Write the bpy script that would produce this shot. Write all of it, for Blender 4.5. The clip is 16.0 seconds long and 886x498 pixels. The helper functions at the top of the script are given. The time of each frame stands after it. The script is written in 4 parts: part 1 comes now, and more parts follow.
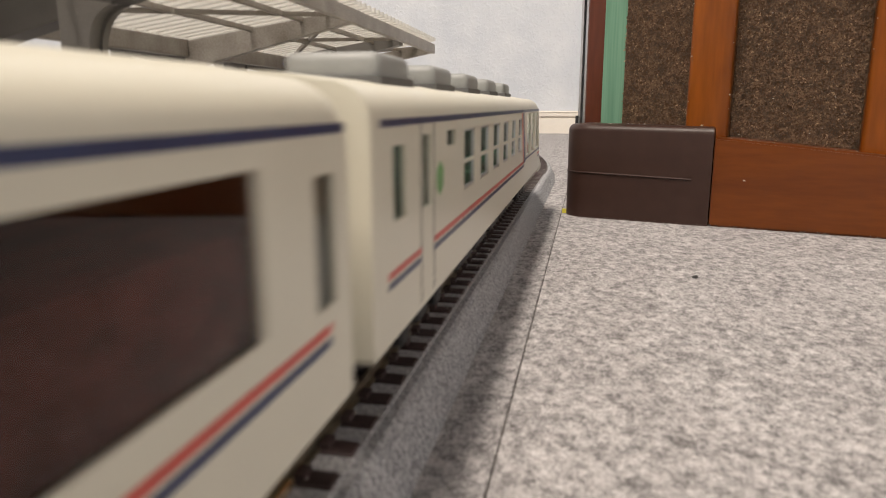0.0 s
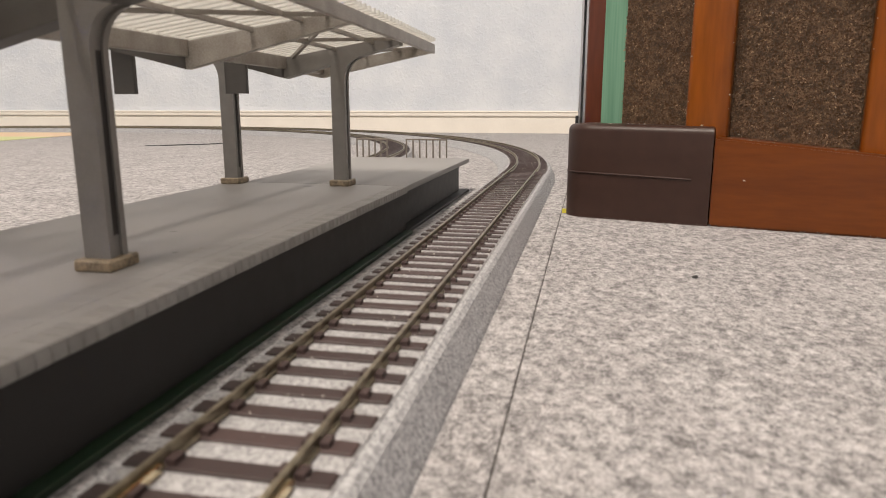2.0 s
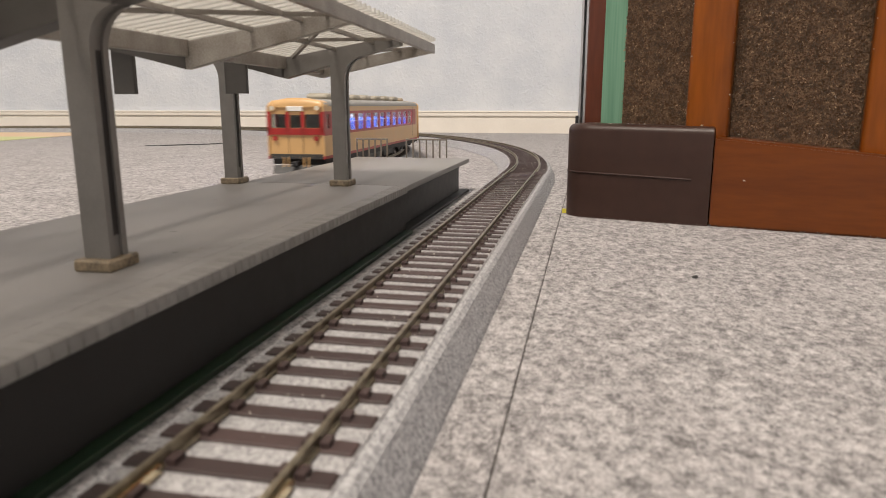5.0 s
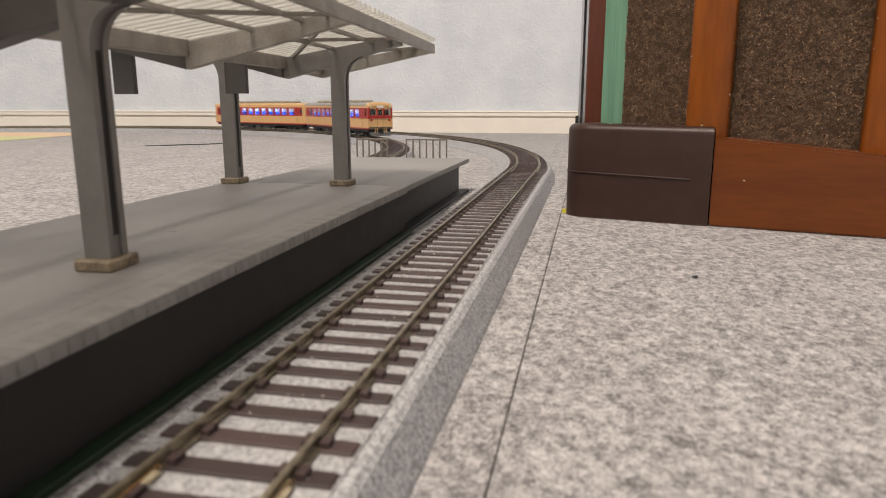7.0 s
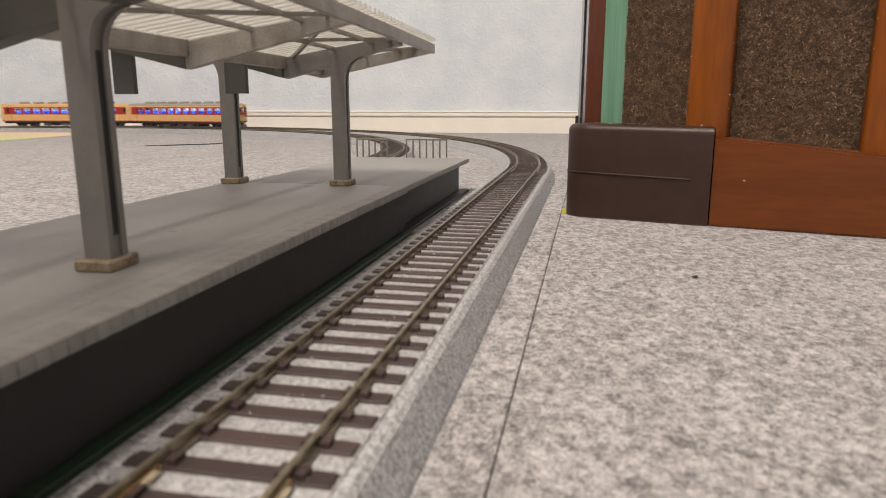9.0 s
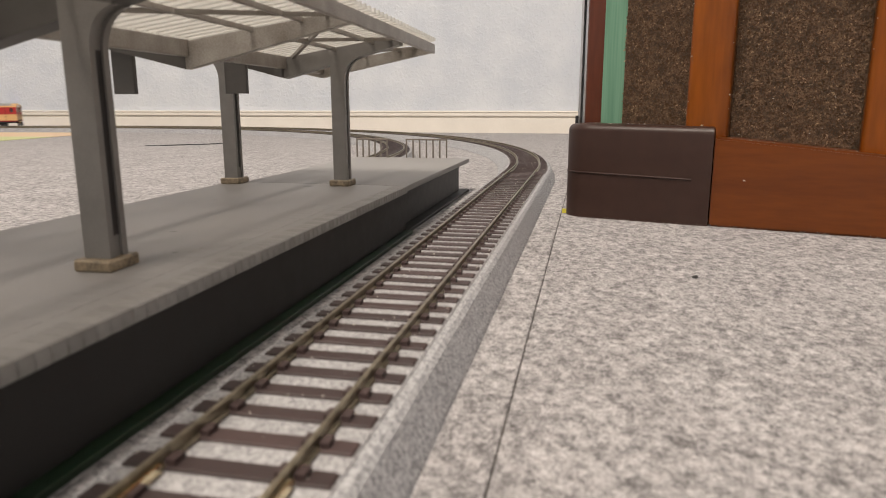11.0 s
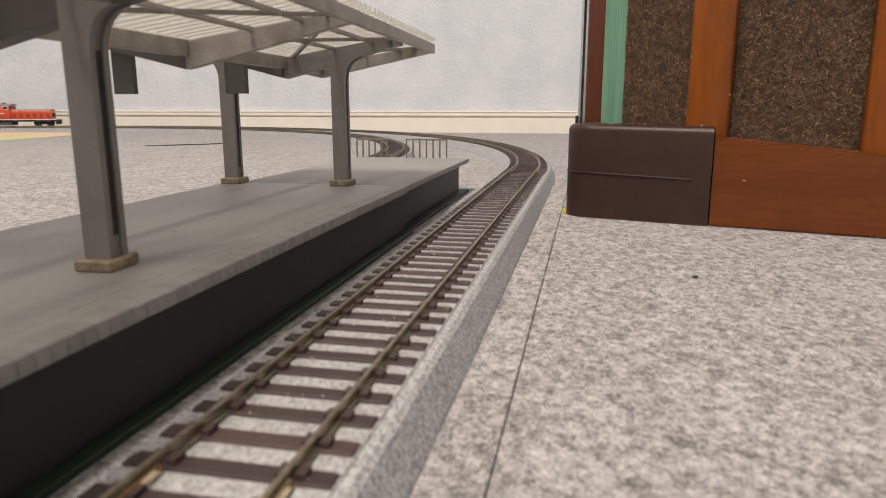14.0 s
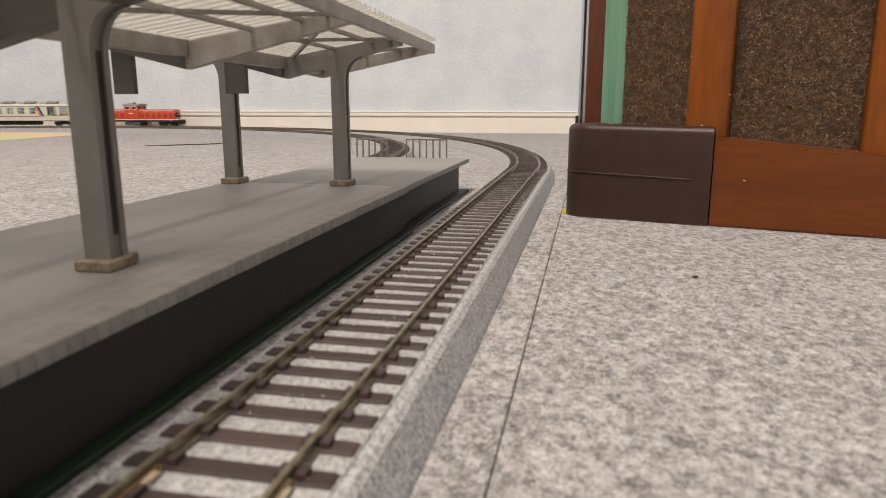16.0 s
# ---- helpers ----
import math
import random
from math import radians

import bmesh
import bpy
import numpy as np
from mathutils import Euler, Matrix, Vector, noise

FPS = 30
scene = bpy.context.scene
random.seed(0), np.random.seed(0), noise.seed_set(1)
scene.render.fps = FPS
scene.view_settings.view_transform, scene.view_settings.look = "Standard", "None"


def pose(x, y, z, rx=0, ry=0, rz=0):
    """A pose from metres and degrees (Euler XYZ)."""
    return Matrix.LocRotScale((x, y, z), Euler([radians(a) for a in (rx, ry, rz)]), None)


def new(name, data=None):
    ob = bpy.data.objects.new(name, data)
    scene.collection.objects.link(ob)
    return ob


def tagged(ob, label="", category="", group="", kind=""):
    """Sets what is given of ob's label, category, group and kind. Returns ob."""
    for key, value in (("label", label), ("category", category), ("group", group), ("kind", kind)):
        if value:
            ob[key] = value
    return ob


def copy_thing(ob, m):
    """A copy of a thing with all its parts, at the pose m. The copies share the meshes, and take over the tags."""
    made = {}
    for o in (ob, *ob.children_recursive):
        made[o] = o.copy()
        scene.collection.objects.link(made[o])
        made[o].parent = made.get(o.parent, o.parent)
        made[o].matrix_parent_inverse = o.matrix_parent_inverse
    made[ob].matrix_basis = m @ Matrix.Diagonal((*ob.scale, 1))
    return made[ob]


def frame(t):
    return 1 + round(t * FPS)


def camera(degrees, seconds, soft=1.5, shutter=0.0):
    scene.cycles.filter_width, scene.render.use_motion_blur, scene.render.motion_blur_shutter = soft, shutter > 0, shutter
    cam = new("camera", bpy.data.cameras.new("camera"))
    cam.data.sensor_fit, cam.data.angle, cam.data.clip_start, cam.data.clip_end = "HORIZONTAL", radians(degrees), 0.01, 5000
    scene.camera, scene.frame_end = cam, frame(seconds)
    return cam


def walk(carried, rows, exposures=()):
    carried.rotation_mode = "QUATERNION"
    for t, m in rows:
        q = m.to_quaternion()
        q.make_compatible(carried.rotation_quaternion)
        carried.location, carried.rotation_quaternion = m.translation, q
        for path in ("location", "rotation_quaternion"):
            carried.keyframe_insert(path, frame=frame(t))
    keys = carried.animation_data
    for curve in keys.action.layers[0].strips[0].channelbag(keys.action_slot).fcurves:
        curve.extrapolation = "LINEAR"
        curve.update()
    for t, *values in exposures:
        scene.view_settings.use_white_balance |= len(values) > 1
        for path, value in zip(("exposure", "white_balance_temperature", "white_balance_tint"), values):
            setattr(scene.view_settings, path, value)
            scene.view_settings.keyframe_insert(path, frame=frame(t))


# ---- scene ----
cam = camera(66.0, 16.0, soft=0.9, shutter=0.6)
EYE = pose(0.04265, -0.0721, 0.0448, 78.096, 0.037, 11.915)
walk(cam, [(0.0, EYE), (16.0, EYE)], exposures=[(0.0, 0.10), (2.0, 0.14), (3.0, 0.05), (6.5, 0.0), (16.0, 0.0)])
cam.data.dof.use_dof = True
cam.data.dof.focus_distance = 0.48
cam.data.dof.aperture_fstop = 37.0

FLOOR = -9.0          # carpet level in mm; sleeper tops are at 0
WALL_Y = 1292.0

# ---- light: one long ceiling lamp in a closed room ----
world = bpy.data.worlds.new("room_air")
scene.world = world
world.use_nodes = True
world.node_tree.nodes["Background"].inputs[0].default_value = (0.9, 0.93, 1.0, 1)
world.node_tree.nodes["Background"].inputs[1].default_value = 0.05
lamp_data = bpy.data.lights.new("ceiling_light", "AREA")
lamp_data.shape, lamp_data.size, lamp_data.size_y, lamp_data.energy = "RECTANGLE", 0.22, 1.1, 77.0
lamp_data.color = (1.0, 0.885, 0.77)
lamp = new("ceiling_light", lamp_data)
lamp.matrix_world = pose(-0.40, -0.75, 2.22)
scene.view_settings.exposure = 0.0


# ---- materials ----
def nodes_of(m):
    m.use_nodes = True
    nt = m.node_tree
    return nt, nt.nodes["Principled BSDF"]


def mat(name, col, rough=0.5, metal=0.0, vary=0.12, scale=300.0, fine=2500.0, bump=0.1, spec=0.5, dark=None, per_object=0.0, coat=0.0, depth=0.0002):
    """Paint, plastic, wood or metal with coarse and fine variation."""
    m = bpy.data.materials.new(name)
    nt, b = nodes_of(m)
    n, l = nt.nodes, nt.links
    tc = n.new("ShaderNodeTexCoord")
    a = n.new("ShaderNodeTexNoise"); a.inputs["Scale"].default_value = scale; a.inputs["Detail"].default_value = 6
    f = n.new("ShaderNodeTexNoise"); f.inputs["Scale"].default_value = fine; f.inputs["Detail"].default_value = 3
    l.new(tc.outputs["Object"], a.inputs["Vector"]); l.new(tc.outputs["Object"], f.inputs["Vector"])
    mx = n.new("ShaderNodeMix"); mx.data_type = "FLOAT"; mx.inputs[0].default_value = 0.4
    l.new(a.outputs["Fac"], mx.inputs[2]); l.new(f.outputs["Fac"], mx.inputs[3])
    r = n.new("ShaderNodeValToRGB")
    lo = dark or tuple(c * (1 - 2 * vary) for c in col)
    hi = col if dark else tuple(min(1, c * (1 + vary)) for c in col)
    r.color_ramp.elements[0].position, r.color_ramp.elements[1].position = 0.3, 0.7
    r.color_ramp.elements[0].color, r.color_ramp.elements[1].color = (*lo, 1), (*hi, 1)
    l.new(mx.outputs[0], r.inputs[0])
    out = r.outputs[0]
    if per_object:
        oi = n.new("ShaderNodeObjectInfo")
        hs = n.new("ShaderNodeHueSaturation")
        mr = n.new("ShaderNodeMapRange"); mr.inputs[3].default_value, mr.inputs[4].default_value = 1 - per_object, 1 + per_object
        l.new(oi.outputs["Random"], mr.inputs[0]); l.new(mr.outputs[0], hs.inputs["Value"]); l.new(out, hs.inputs["Color"])
        out = hs.outputs[0]
    l.new(out, b.inputs["Base Color"])
    rr = n.new("ShaderNodeMapRange"); rr.inputs[3].default_value, rr.inputs[4].default_value = max(0.02, rough - 0.1), min(1, rough + 0.1)
    l.new(a.outputs["Fac"], rr.inputs[0]); l.new(rr.outputs[0], b.inputs["Roughness"])
    b.inputs["Metallic"].default_value = metal
    b.inputs["Specular IOR Level"].default_value = spec
    b.inputs["Coat Weight"].default_value = coat
    if bump:
        bp = n.new("ShaderNodeBump"); bp.inputs["Strength"].default_value = bump; bp.inputs["Distance"].default_value = depth
        l.new(f.outputs["Fac"], bp.inputs["Height"]); l.new(bp.outputs[0], b.inputs["Normal"])
    return m


def glow(name, col, strength):
    m = bpy.data.materials.new(name)
    nt, b = nodes_of(m)
    b.inputs["Base Color"].default_value = (*col, 1)
    b.inputs["Emission Color"].default_value = (*col, 1)
    b.inputs["Emission Strength"].default_value = strength
    return m


def glass(name, tint=(0.9, 0.95, 0.95), clear=0.75, gloss=0.42):
    """A thin pane: mostly clear, with a mirror gloss."""
    m = bpy.data.materials.new(name)
    m.use_nodes = True
    nt = m.node_tree
    n, l = nt.nodes, nt.links
    n.remove(n["Principled BSDF"])
    t = n.new("ShaderNodeBsdfTransparent"); t.inputs[0].default_value = (*(c * clear for c in tint), 1)
    g = n.new("ShaderNodeBsdfGlossy"); g.inputs["Roughness"].default_value = 0.04
    lw = n.new("ShaderNodeLayerWeight"); lw.inputs[0].default_value = 0.5
    pw = n.new("ShaderNodeMath"); pw.operation = "POWER"; pw.inputs[1].default_value = 4.0
    fr = n.new("ShaderNodeMath"); fr.operation = "MULTIPLY_ADD"; fr.inputs[1].default_value = gloss; fr.inputs[2].default_value = 0.035
    l.new(lw.outputs["Facing"], pw.inputs[0]); l.new(pw.outputs[0], fr.inputs[0])
    mx = n.new("ShaderNodeMixShader")
    l.new(fr.outputs[0], mx.inputs[0]); l.new(t.outputs[0], mx.inputs[1]); l.new(g.outputs[0], mx.inputs[2])
    l.new(mx.outputs[0], n["Material Output"].inputs[0])
    return m


def carpet_material():
    m = bpy.data.materials.new("grey_felt_carpet")
    nt, b = nodes_of(m)
    n, l = nt.nodes, nt.links
    tc = n.new("ShaderNodeTexCoord")
    mp = n.new("ShaderNodeMapping"); mp.inputs["Scale"].default_value = (1.05, 0.78, 1.0)
    l.new(tc.outputs["Object"], mp.inputs[0])
    big = n.new("ShaderNodeTexNoise"); big.inputs["Scale"].default_value = 45; big.inputs["Detail"].default_value = 4
    mid = n.new("ShaderNodeTexNoise"); mid.inputs["Scale"].default_value = 400; mid.inputs["Detail"].default_value = 6; mid.inputs["Roughness"].default_value = 0.76; mid.inputs["Distortion"].default_value = 0.0
    fib = n.new("ShaderNodeTexNoise"); fib.inputs["Scale"].default_value = 1700; fib.inputs["Detail"].default_value = 4; fib.inputs["Distortion"].default_value = 0.4
    for x in (big, mid, fib):
        l.new(mp.outputs[0], x.inputs["Vector"])
    r = n.new("ShaderNodeValToRGB")
    e = r.color_ramp.elements
    e[0].position, e[0].color = 0.36, (0.215, 0.207, 0.207, 1)
    e[1].position, e[1].color = 0.64, (0.70, 0.672, 0.668, 1)
    k = r.color_ramp.elements.new(0.49); k.color = (0.445, 0.427, 0.426, 1)
    add = n.new("ShaderNodeMath"); add.operation = "MULTIPLY_ADD"; add.inputs[1].default_value = 0.46
    l.new(fib.outputs["Fac"], add.inputs[0])
    sub = n.new("ShaderNodeMath"); sub.operation = "SUBTRACT"; sub.inputs[1].default_value = 0.23
    l.new(mid.outputs["Fac"], sub.inputs[0]); l.new(sub.outputs[0], add.inputs[2])
    l.new(add.outputs[0], r.inputs[0])
    mx = n.new("ShaderNodeMix"); mx.data_type = "RGBA"; mx.blend_type = "MULTIPLY"; mx.inputs[0].default_value = 0.5
    r2 = n.new("ShaderNodeValToRGB"); r2.color_ramp.elements[0].color = (0.80, 0.785, 0.785, 1); r2.color_ramp.elements[0].position = 0.35; r2.color_ramp.elements[1].position = 0.65
    l.new(big.outputs["Fac"], r2.inputs[0]); l.new(r.outputs[0], mx.inputs[6]); l.new(r2.outputs[0], mx.inputs[7])
    l.new(mx.outputs[2], b.inputs["Base Color"])
    b.inputs["Roughness"].default_value = 0.95
    b.inputs["Specular IOR Level"].default_value = 0.15
    bp = n.new("ShaderNodeBump"); bp.inputs["Strength"].default_value = 1.0; bp.inputs["Distance"].default_value = 0.0015
    tuft = n.new("ShaderNodeTexNoise"); tuft.inputs["Scale"].default_value = 260; tuft.inputs["Detail"].default_value = 3
    l.new(mp.outputs[0], tuft.inputs["Vector"])
    hi = n.new("ShaderNodeMath"); hi.operation = "MULTIPLY_ADD"; hi.inputs[1].default_value = 2.4
    l.new(tuft.outputs["Fac"], hi.inputs[0]); l.new(add.outputs[0], hi.inputs[2])
    l.new(hi.outputs[0], bp.inputs["Height"]); l.new(bp.outputs[0], b.inputs["Normal"])
    return m


def speckle_material(name, lo, hi, scale=1500.0, bump=0.6):
    """Fine gravel printed and moulded in plastic."""
    m = bpy.data.materials.new(name)
    nt, b = nodes_of(m)
    n, l = nt.nodes, nt.links
    tc = n.new("ShaderNodeTexCoord")
    v = n.new("ShaderNodeTexVoronoi"); v.inputs["Scale"].default_value = scale
    a = n.new("ShaderNodeTexNoise"); a.inputs["Scale"].default_value = scale * 0.4; a.inputs["Detail"].default_value = 7
    l.new(tc.outputs["Object"], v.inputs["Vector"]); l.new(tc.outputs["Object"], a.inputs["Vector"])
    bw = n.new("ShaderNodeRGBToBW"); l.new(v.outputs["Color"], bw.inputs[0])
    mx = n.new("ShaderNodeMix"); mx.data_type = "FLOAT"; mx.inputs[0].default_value = 0.55
    l.new(bw.outputs[0], mx.inputs[2]); l.new(a.outputs["Fac"], mx.inputs[3])
    r = n.new("ShaderNodeValToRGB"); r.color_ramp.elements[0].position, r.color_ramp.elements[1].position = 0.33, 0.66
    r.color_ramp.elements[0].color, r.color_ramp.elements[1].color = (*lo, 1), (*hi, 1)
    l.new(mx.outputs[0], r.inputs[0]); l.new(r.outputs[0], b.inputs["Base Color"])
    b.inputs["Roughness"].default_value = 0.7
    bp = n.new("ShaderNodeBump"); bp.inputs["Strength"].default_value = bump; bp.inputs["Distance"].default_value = 0.0005
    l.new(mx.outputs[0], bp.inputs["Height"]); l.new(bp.outputs[0], b.inputs["Normal"])
    return m


def wood_material(name, lo, hi, along, rough=0.28):
    m = bpy.data.materials.new(name)
    nt, b = nodes_of(m)
    n, l = nt.nodes, nt.links
    tc = n.new("ShaderNodeTexCoord")
    mp = n.new("ShaderNodeMapping"); mp.inputs["Scale"].default_value = along
    l.new(tc.outputs["Object"], mp.inputs[0])
    a = n.new("ShaderNodeTexNoise"); a.inputs["Scale"].default_value = 60; a.inputs["Detail"].default_value = 8; a.inputs["Distortion"].default_value = 1.2
    g = n.new("ShaderNodeTexNoise"); g.inputs["Scale"].default_value = 500; g.inputs["Detail"].default_value = 5
    l.new(mp.outputs[0], a.inputs["Vector"]); l.new(mp.outputs[0], g.inputs["Vector"])
    mx = n.new("ShaderNodeMix"); mx.data_type = "FLOAT"; mx.inputs[0].default_value = 0.4
    l.new(a.outputs["Fac"], mx.inputs[2]); l.new(g.outputs["Fac"], mx.inputs[3])
    r = n.new("ShaderNodeValToRGB"); r.color_ramp.elements[0].position, r.color_ramp.elements[1].position = 0.3, 0.72
    r.color_ramp.elements[0].color, r.color_ramp.elements[1].color = (*lo, 1), (*hi, 1)
    l.new(mx.outputs[0], r.inputs[0]); l.new(r.outputs[0], b.inputs["Base Color"])
    b.inputs["Roughness"].default_value = rough
    b.inputs["Coat Weight"].default_value = 0.08
    b.inputs["Specular IOR Level"].default_value = 0.3
    bp = n.new("ShaderNodeBump"); bp.inputs["Strength"].default_value = 0.12; bp.inputs["Distance"].default_value = 0.0004
    l.new(mx.outputs[0], bp.inputs["Height"]); l.new(bp.outputs[0], b.inputs["Normal"])
    return m


def wallpaper_material():
    m = bpy.data.materials.new("embossed_wallpaper")
    nt, b = nodes_of(m)
    n, l = nt.nodes, nt.links
    tc = n.new("ShaderNodeTexCoord")
    a = n.new("ShaderNodeTexNoise"); a.inputs["Scale"].default_value = 14; a.inputs["Detail"].default_value = 5
    f = n.new("ShaderNodeTexNoise"); f.inputs["Scale"].default_value = 140; f.inputs["Detail"].default_value = 8; f.inputs["Distortion"].default_value = 0.5
    l.new(tc.outputs["Object"], a.inputs["Vector"]); l.new(tc.outputs["Object"], f.inputs["Vector"])
    r = n.new("ShaderNodeValToRGB"); r.color_ramp.elements[0].position, r.color_ramp.elements[1].position = 0.3, 0.7
    r.color_ramp.elements[0].color, r.color_ramp.elements[1].color = (0.60, 0.635, 0.69, 1), (0.72, 0.745, 0.78, 1)
    l.new(a.outputs["Fac"], r.inputs[0]); l.new(r.outputs[0], b.inputs["Base Color"])
    b.inputs["Roughness"].default_value = 0.85
    st = n.new("ShaderNodeValToRGB"); st.color_ramp.elements[0].position, st.color_ramp.elements[1].position = 0.48, 0.62
    l.new(f.outputs["Fac"], st.inputs[0])
    bp = n.new("ShaderNodeBump"); bp.inputs["Strength"].default_value = 0.42; bp.inputs["Distance"].default_value = 0.0014
    l.new(st.outputs[0], bp.inputs["Height"]); l.new(bp.outputs[0], b.inputs["Normal"])
    return m


CARPET = carpet_material()
WALLPAPER = wallpaper_material()
BOARD = mat("cream_baseboard", (0.87, 0.815, 0.73), 0.4, vary=0.03, scale=30, fine=400, bump=0.03)
CEILING = mat("ceiling_white", (0.78, 0.77, 0.74), 0.9, vary=0.04, scale=8, fine=120)
BALLAST = speckle_material("grey_ballast", (0.17, 0.17, 0.175), (0.53, 0.525, 0.535), 2700, 0.9)
BALLAST_TOP = speckle_material("pale_ballast", (0.20, 0.197, 0.20), (0.51, 0.50, 0.503), 3000, 1.0)
BALLAST_DARK = speckle_material("dark_ballast", (0.045, 0.037, 0.033), (0.12, 0.10, 0.09), 2600)
TIE = mat("brown_tie_plastic", (0.052, 0.031, 0.029), 0.6, vary=0.2, scale=600, fine=6000, bump=0.2, per_object=0.25)
RAIL = mat("tarnished_rail", (0.33, 0.285, 0.205), 0.38, metal=0.85, vary=0.3, scale=500, fine=5000, bump=0.05)
BRASS = mat("bright_brass", (0.9, 0.80, 0.55), 0.2, metal=1.0, vary=0.1)
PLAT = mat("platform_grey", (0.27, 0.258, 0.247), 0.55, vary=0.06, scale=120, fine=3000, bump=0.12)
# platform grey darkened near black for the wall's shade; also on the joint
PLAT_SHADE = mat("platform_shade_grey", (0.021, 0.0195, 0.0185), 0.55, vary=0.12, scale=200, fine=3000, bump=0.15)
PLAT_EDGE = mat("platform_edge_stone", (0.275, 0.262, 0.247), 0.6, vary=0.12, scale=500, fine=4000, bump=0.2, per_object=0.1)
GREEN_BASE = mat("dark_green_base", (0.010, 0.030, 0.013), 0.5, vary=0.2)
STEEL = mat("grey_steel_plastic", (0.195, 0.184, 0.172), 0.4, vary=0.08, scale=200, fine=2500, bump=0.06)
STEEL_DARK_SHADED = mat("dark_and_shaded_grey_plastic", (0.085, 0.079, 0.073), 0.45, vary=0.1, scale=200, fine=2500)
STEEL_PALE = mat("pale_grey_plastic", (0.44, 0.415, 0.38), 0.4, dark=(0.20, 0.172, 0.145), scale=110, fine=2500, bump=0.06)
FOOTING = mat("tan_footing", (0.42, 0.33, 0.22), 0.5, vary=0.25, scale=420, fine=2500, bump=0.4, dark=(0.045, 0.032, 0.018))
BRACE = mat("brown_grey_brace", (0.27, 0.245, 0.215), 0.45, vary=0.15, scale=200)
FENCE = mat("brown_grey_fence", (0.17, 0.145, 0.12), 0.5, vary=0.15)
WOOD = wood_material("orange_brown_wood", (0.096, 0.0228, 0.0022), (0.172, 0.0445, 0.0042), (0.15, 1, 1), 0.36)
WOOD_UP = wood_material("orange_brown_upright", (0.155, 0.040, 0.004), (0.30, 0.084, 0.008), (1, 1, 0.12))
WOOD_DARK = wood_material("dark_red_wood", (0.056, 0.015, 0.008), (0.115, 0.031, 0.014), (1, 1, 0.15))
GREEN_BOARD = wood_material("green_stained_board", (0.085, 0.20, 0.13), (0.20, 0.36, 0.25), (2.2, 1, 0.05), 0.6)
CORNER = mat("dark_brown_plastic", (0.040, 0.0195, 0.0145), 0.42, vary=0.12, scale=150, fine=3500, bump=0.2, spec=0.3)
ALU = mat("aluminium", (0.55, 0.55, 0.56), 0.35, metal=0.9, vary=0.05)
CREAM = mat("ivory_car_paint", (0.655, 0.622, 0.51), 0.32, vary=0.025, scale=60, fine=1500, bump=0.02)
SALMON = mat("faded_red_band", (0.60, 0.21, 0.15), 0.35, vary=0.06)
NAVY = mat("navy_stripe", (0.026, 0.038, 0.10), 0.35, vary=0.1)
REDLINE = mat("red_stripe", (0.56, 0.075, 0.055), 0.35, vary=0.08)
SEAMFILL = mat("carpet_backing", (0.13, 0.12, 0.11), 0.95, vary=0.5, scale=500, fine=3000, bump=0.6)
LOUNGE = mat("dark_green_partition", (0.03, 0.075, 0.05), 0.6, vary=0.2)
SEAM = mat("shadow_groove", (0.012, 0.012, 0.012), 0.9, vary=0.1)
UNDER = mat("underframe_black", (0.014, 0.014, 0.015), 0.6, vary=0.3, bump=0.2)
UNDER_GREY = mat("underframe_grey", (0.10, 0.10, 0.10), 0.6, vary=0.2, bump=0.2)
ROOFGREY = mat("roof_grey", (0.30, 0.29, 0.27), 0.55, vary=0.08)
UNITGREY = mat("roof_unit_grey", (0.27, 0.275, 0.265), 0.5, vary=0.06)
BEIGE = mat("cream_orange_paint", (0.63, 0.385, 0.165), 0.33, vary=0.04, scale=80, fine=1500, bump=0.02)
WINERED = mat("crimson_paint", (0.36, 0.018, 0.016), 0.33, vary=0.06, scale=80, fine=1500, bump=0.02)
LOCORED = mat("loco_red_paint", (0.62, 0.075, 0.026), 0.38, vary=0.06)
WHITEBAND = mat("white_band", (0.78, 0.77, 0.74), 0.4, vary=0.03)
SEATBLUE = mat("blue_seat", (0.025, 0.12, 0.72), 0.7, vary=0.15, scale=600)
SEATGREEN = mat("green_seat", (0.018, 0.13, 0.06), 0.7, vary=0.2, scale=500)
SEATRED = mat("orange_red_seat", (0.55, 0.10, 0.035), 0.7, vary=0.2, scale=500)
FLOORRED = mat("maroon_floor", (0.17, 0.065, 0.055), 0.7, vary=0.3, scale=500)
FILLERRED = mat("mottled_maroon", (0.36, 0.13, 0.11), 0.8, vary=0.45, scale=260, fine=1500, bump=0.4)
INNERWHITE = mat("interior_white", (0.72, 0.74, 0.76), 0.6, vary=0.04)
GREENMARK = mat("green_mark", (0.15, 0.34, 0.12), 0.4, vary=0.05)
WHEEL = mat("wheel_steel", (0.25, 0.24, 0.23), 0.35, metal=0.9, vary=0.1)
CABLAMP = glow("car_ceiling_strip", (0.90, 0.84, 1.0), 25.0)
COACHLAMP = glow("coach_ceiling_strip", (0.94, 0.97, 0.92), 5.0)
PANE = glass("clear_pane", (0.95, 0.98, 0.97), 0.9)
# smoked glass; its red tint stands in for reddish reflections
PANE_DIM = glass("smoked_red_sheen_pane", (0.85, 0.70, 0.68), 0.75, 0.6)
PANE_DARK = mat("dark_window_pane", (0.05, 0.045, 0.042), 0.12, vary=0.1)
HEADLAMP = mat("headlamp_lens", (0.7, 0.66, 0.55), 0.15, vary=0.05)


# ---- mesh helpers; all lengths in millimetres ----
K = 0.001


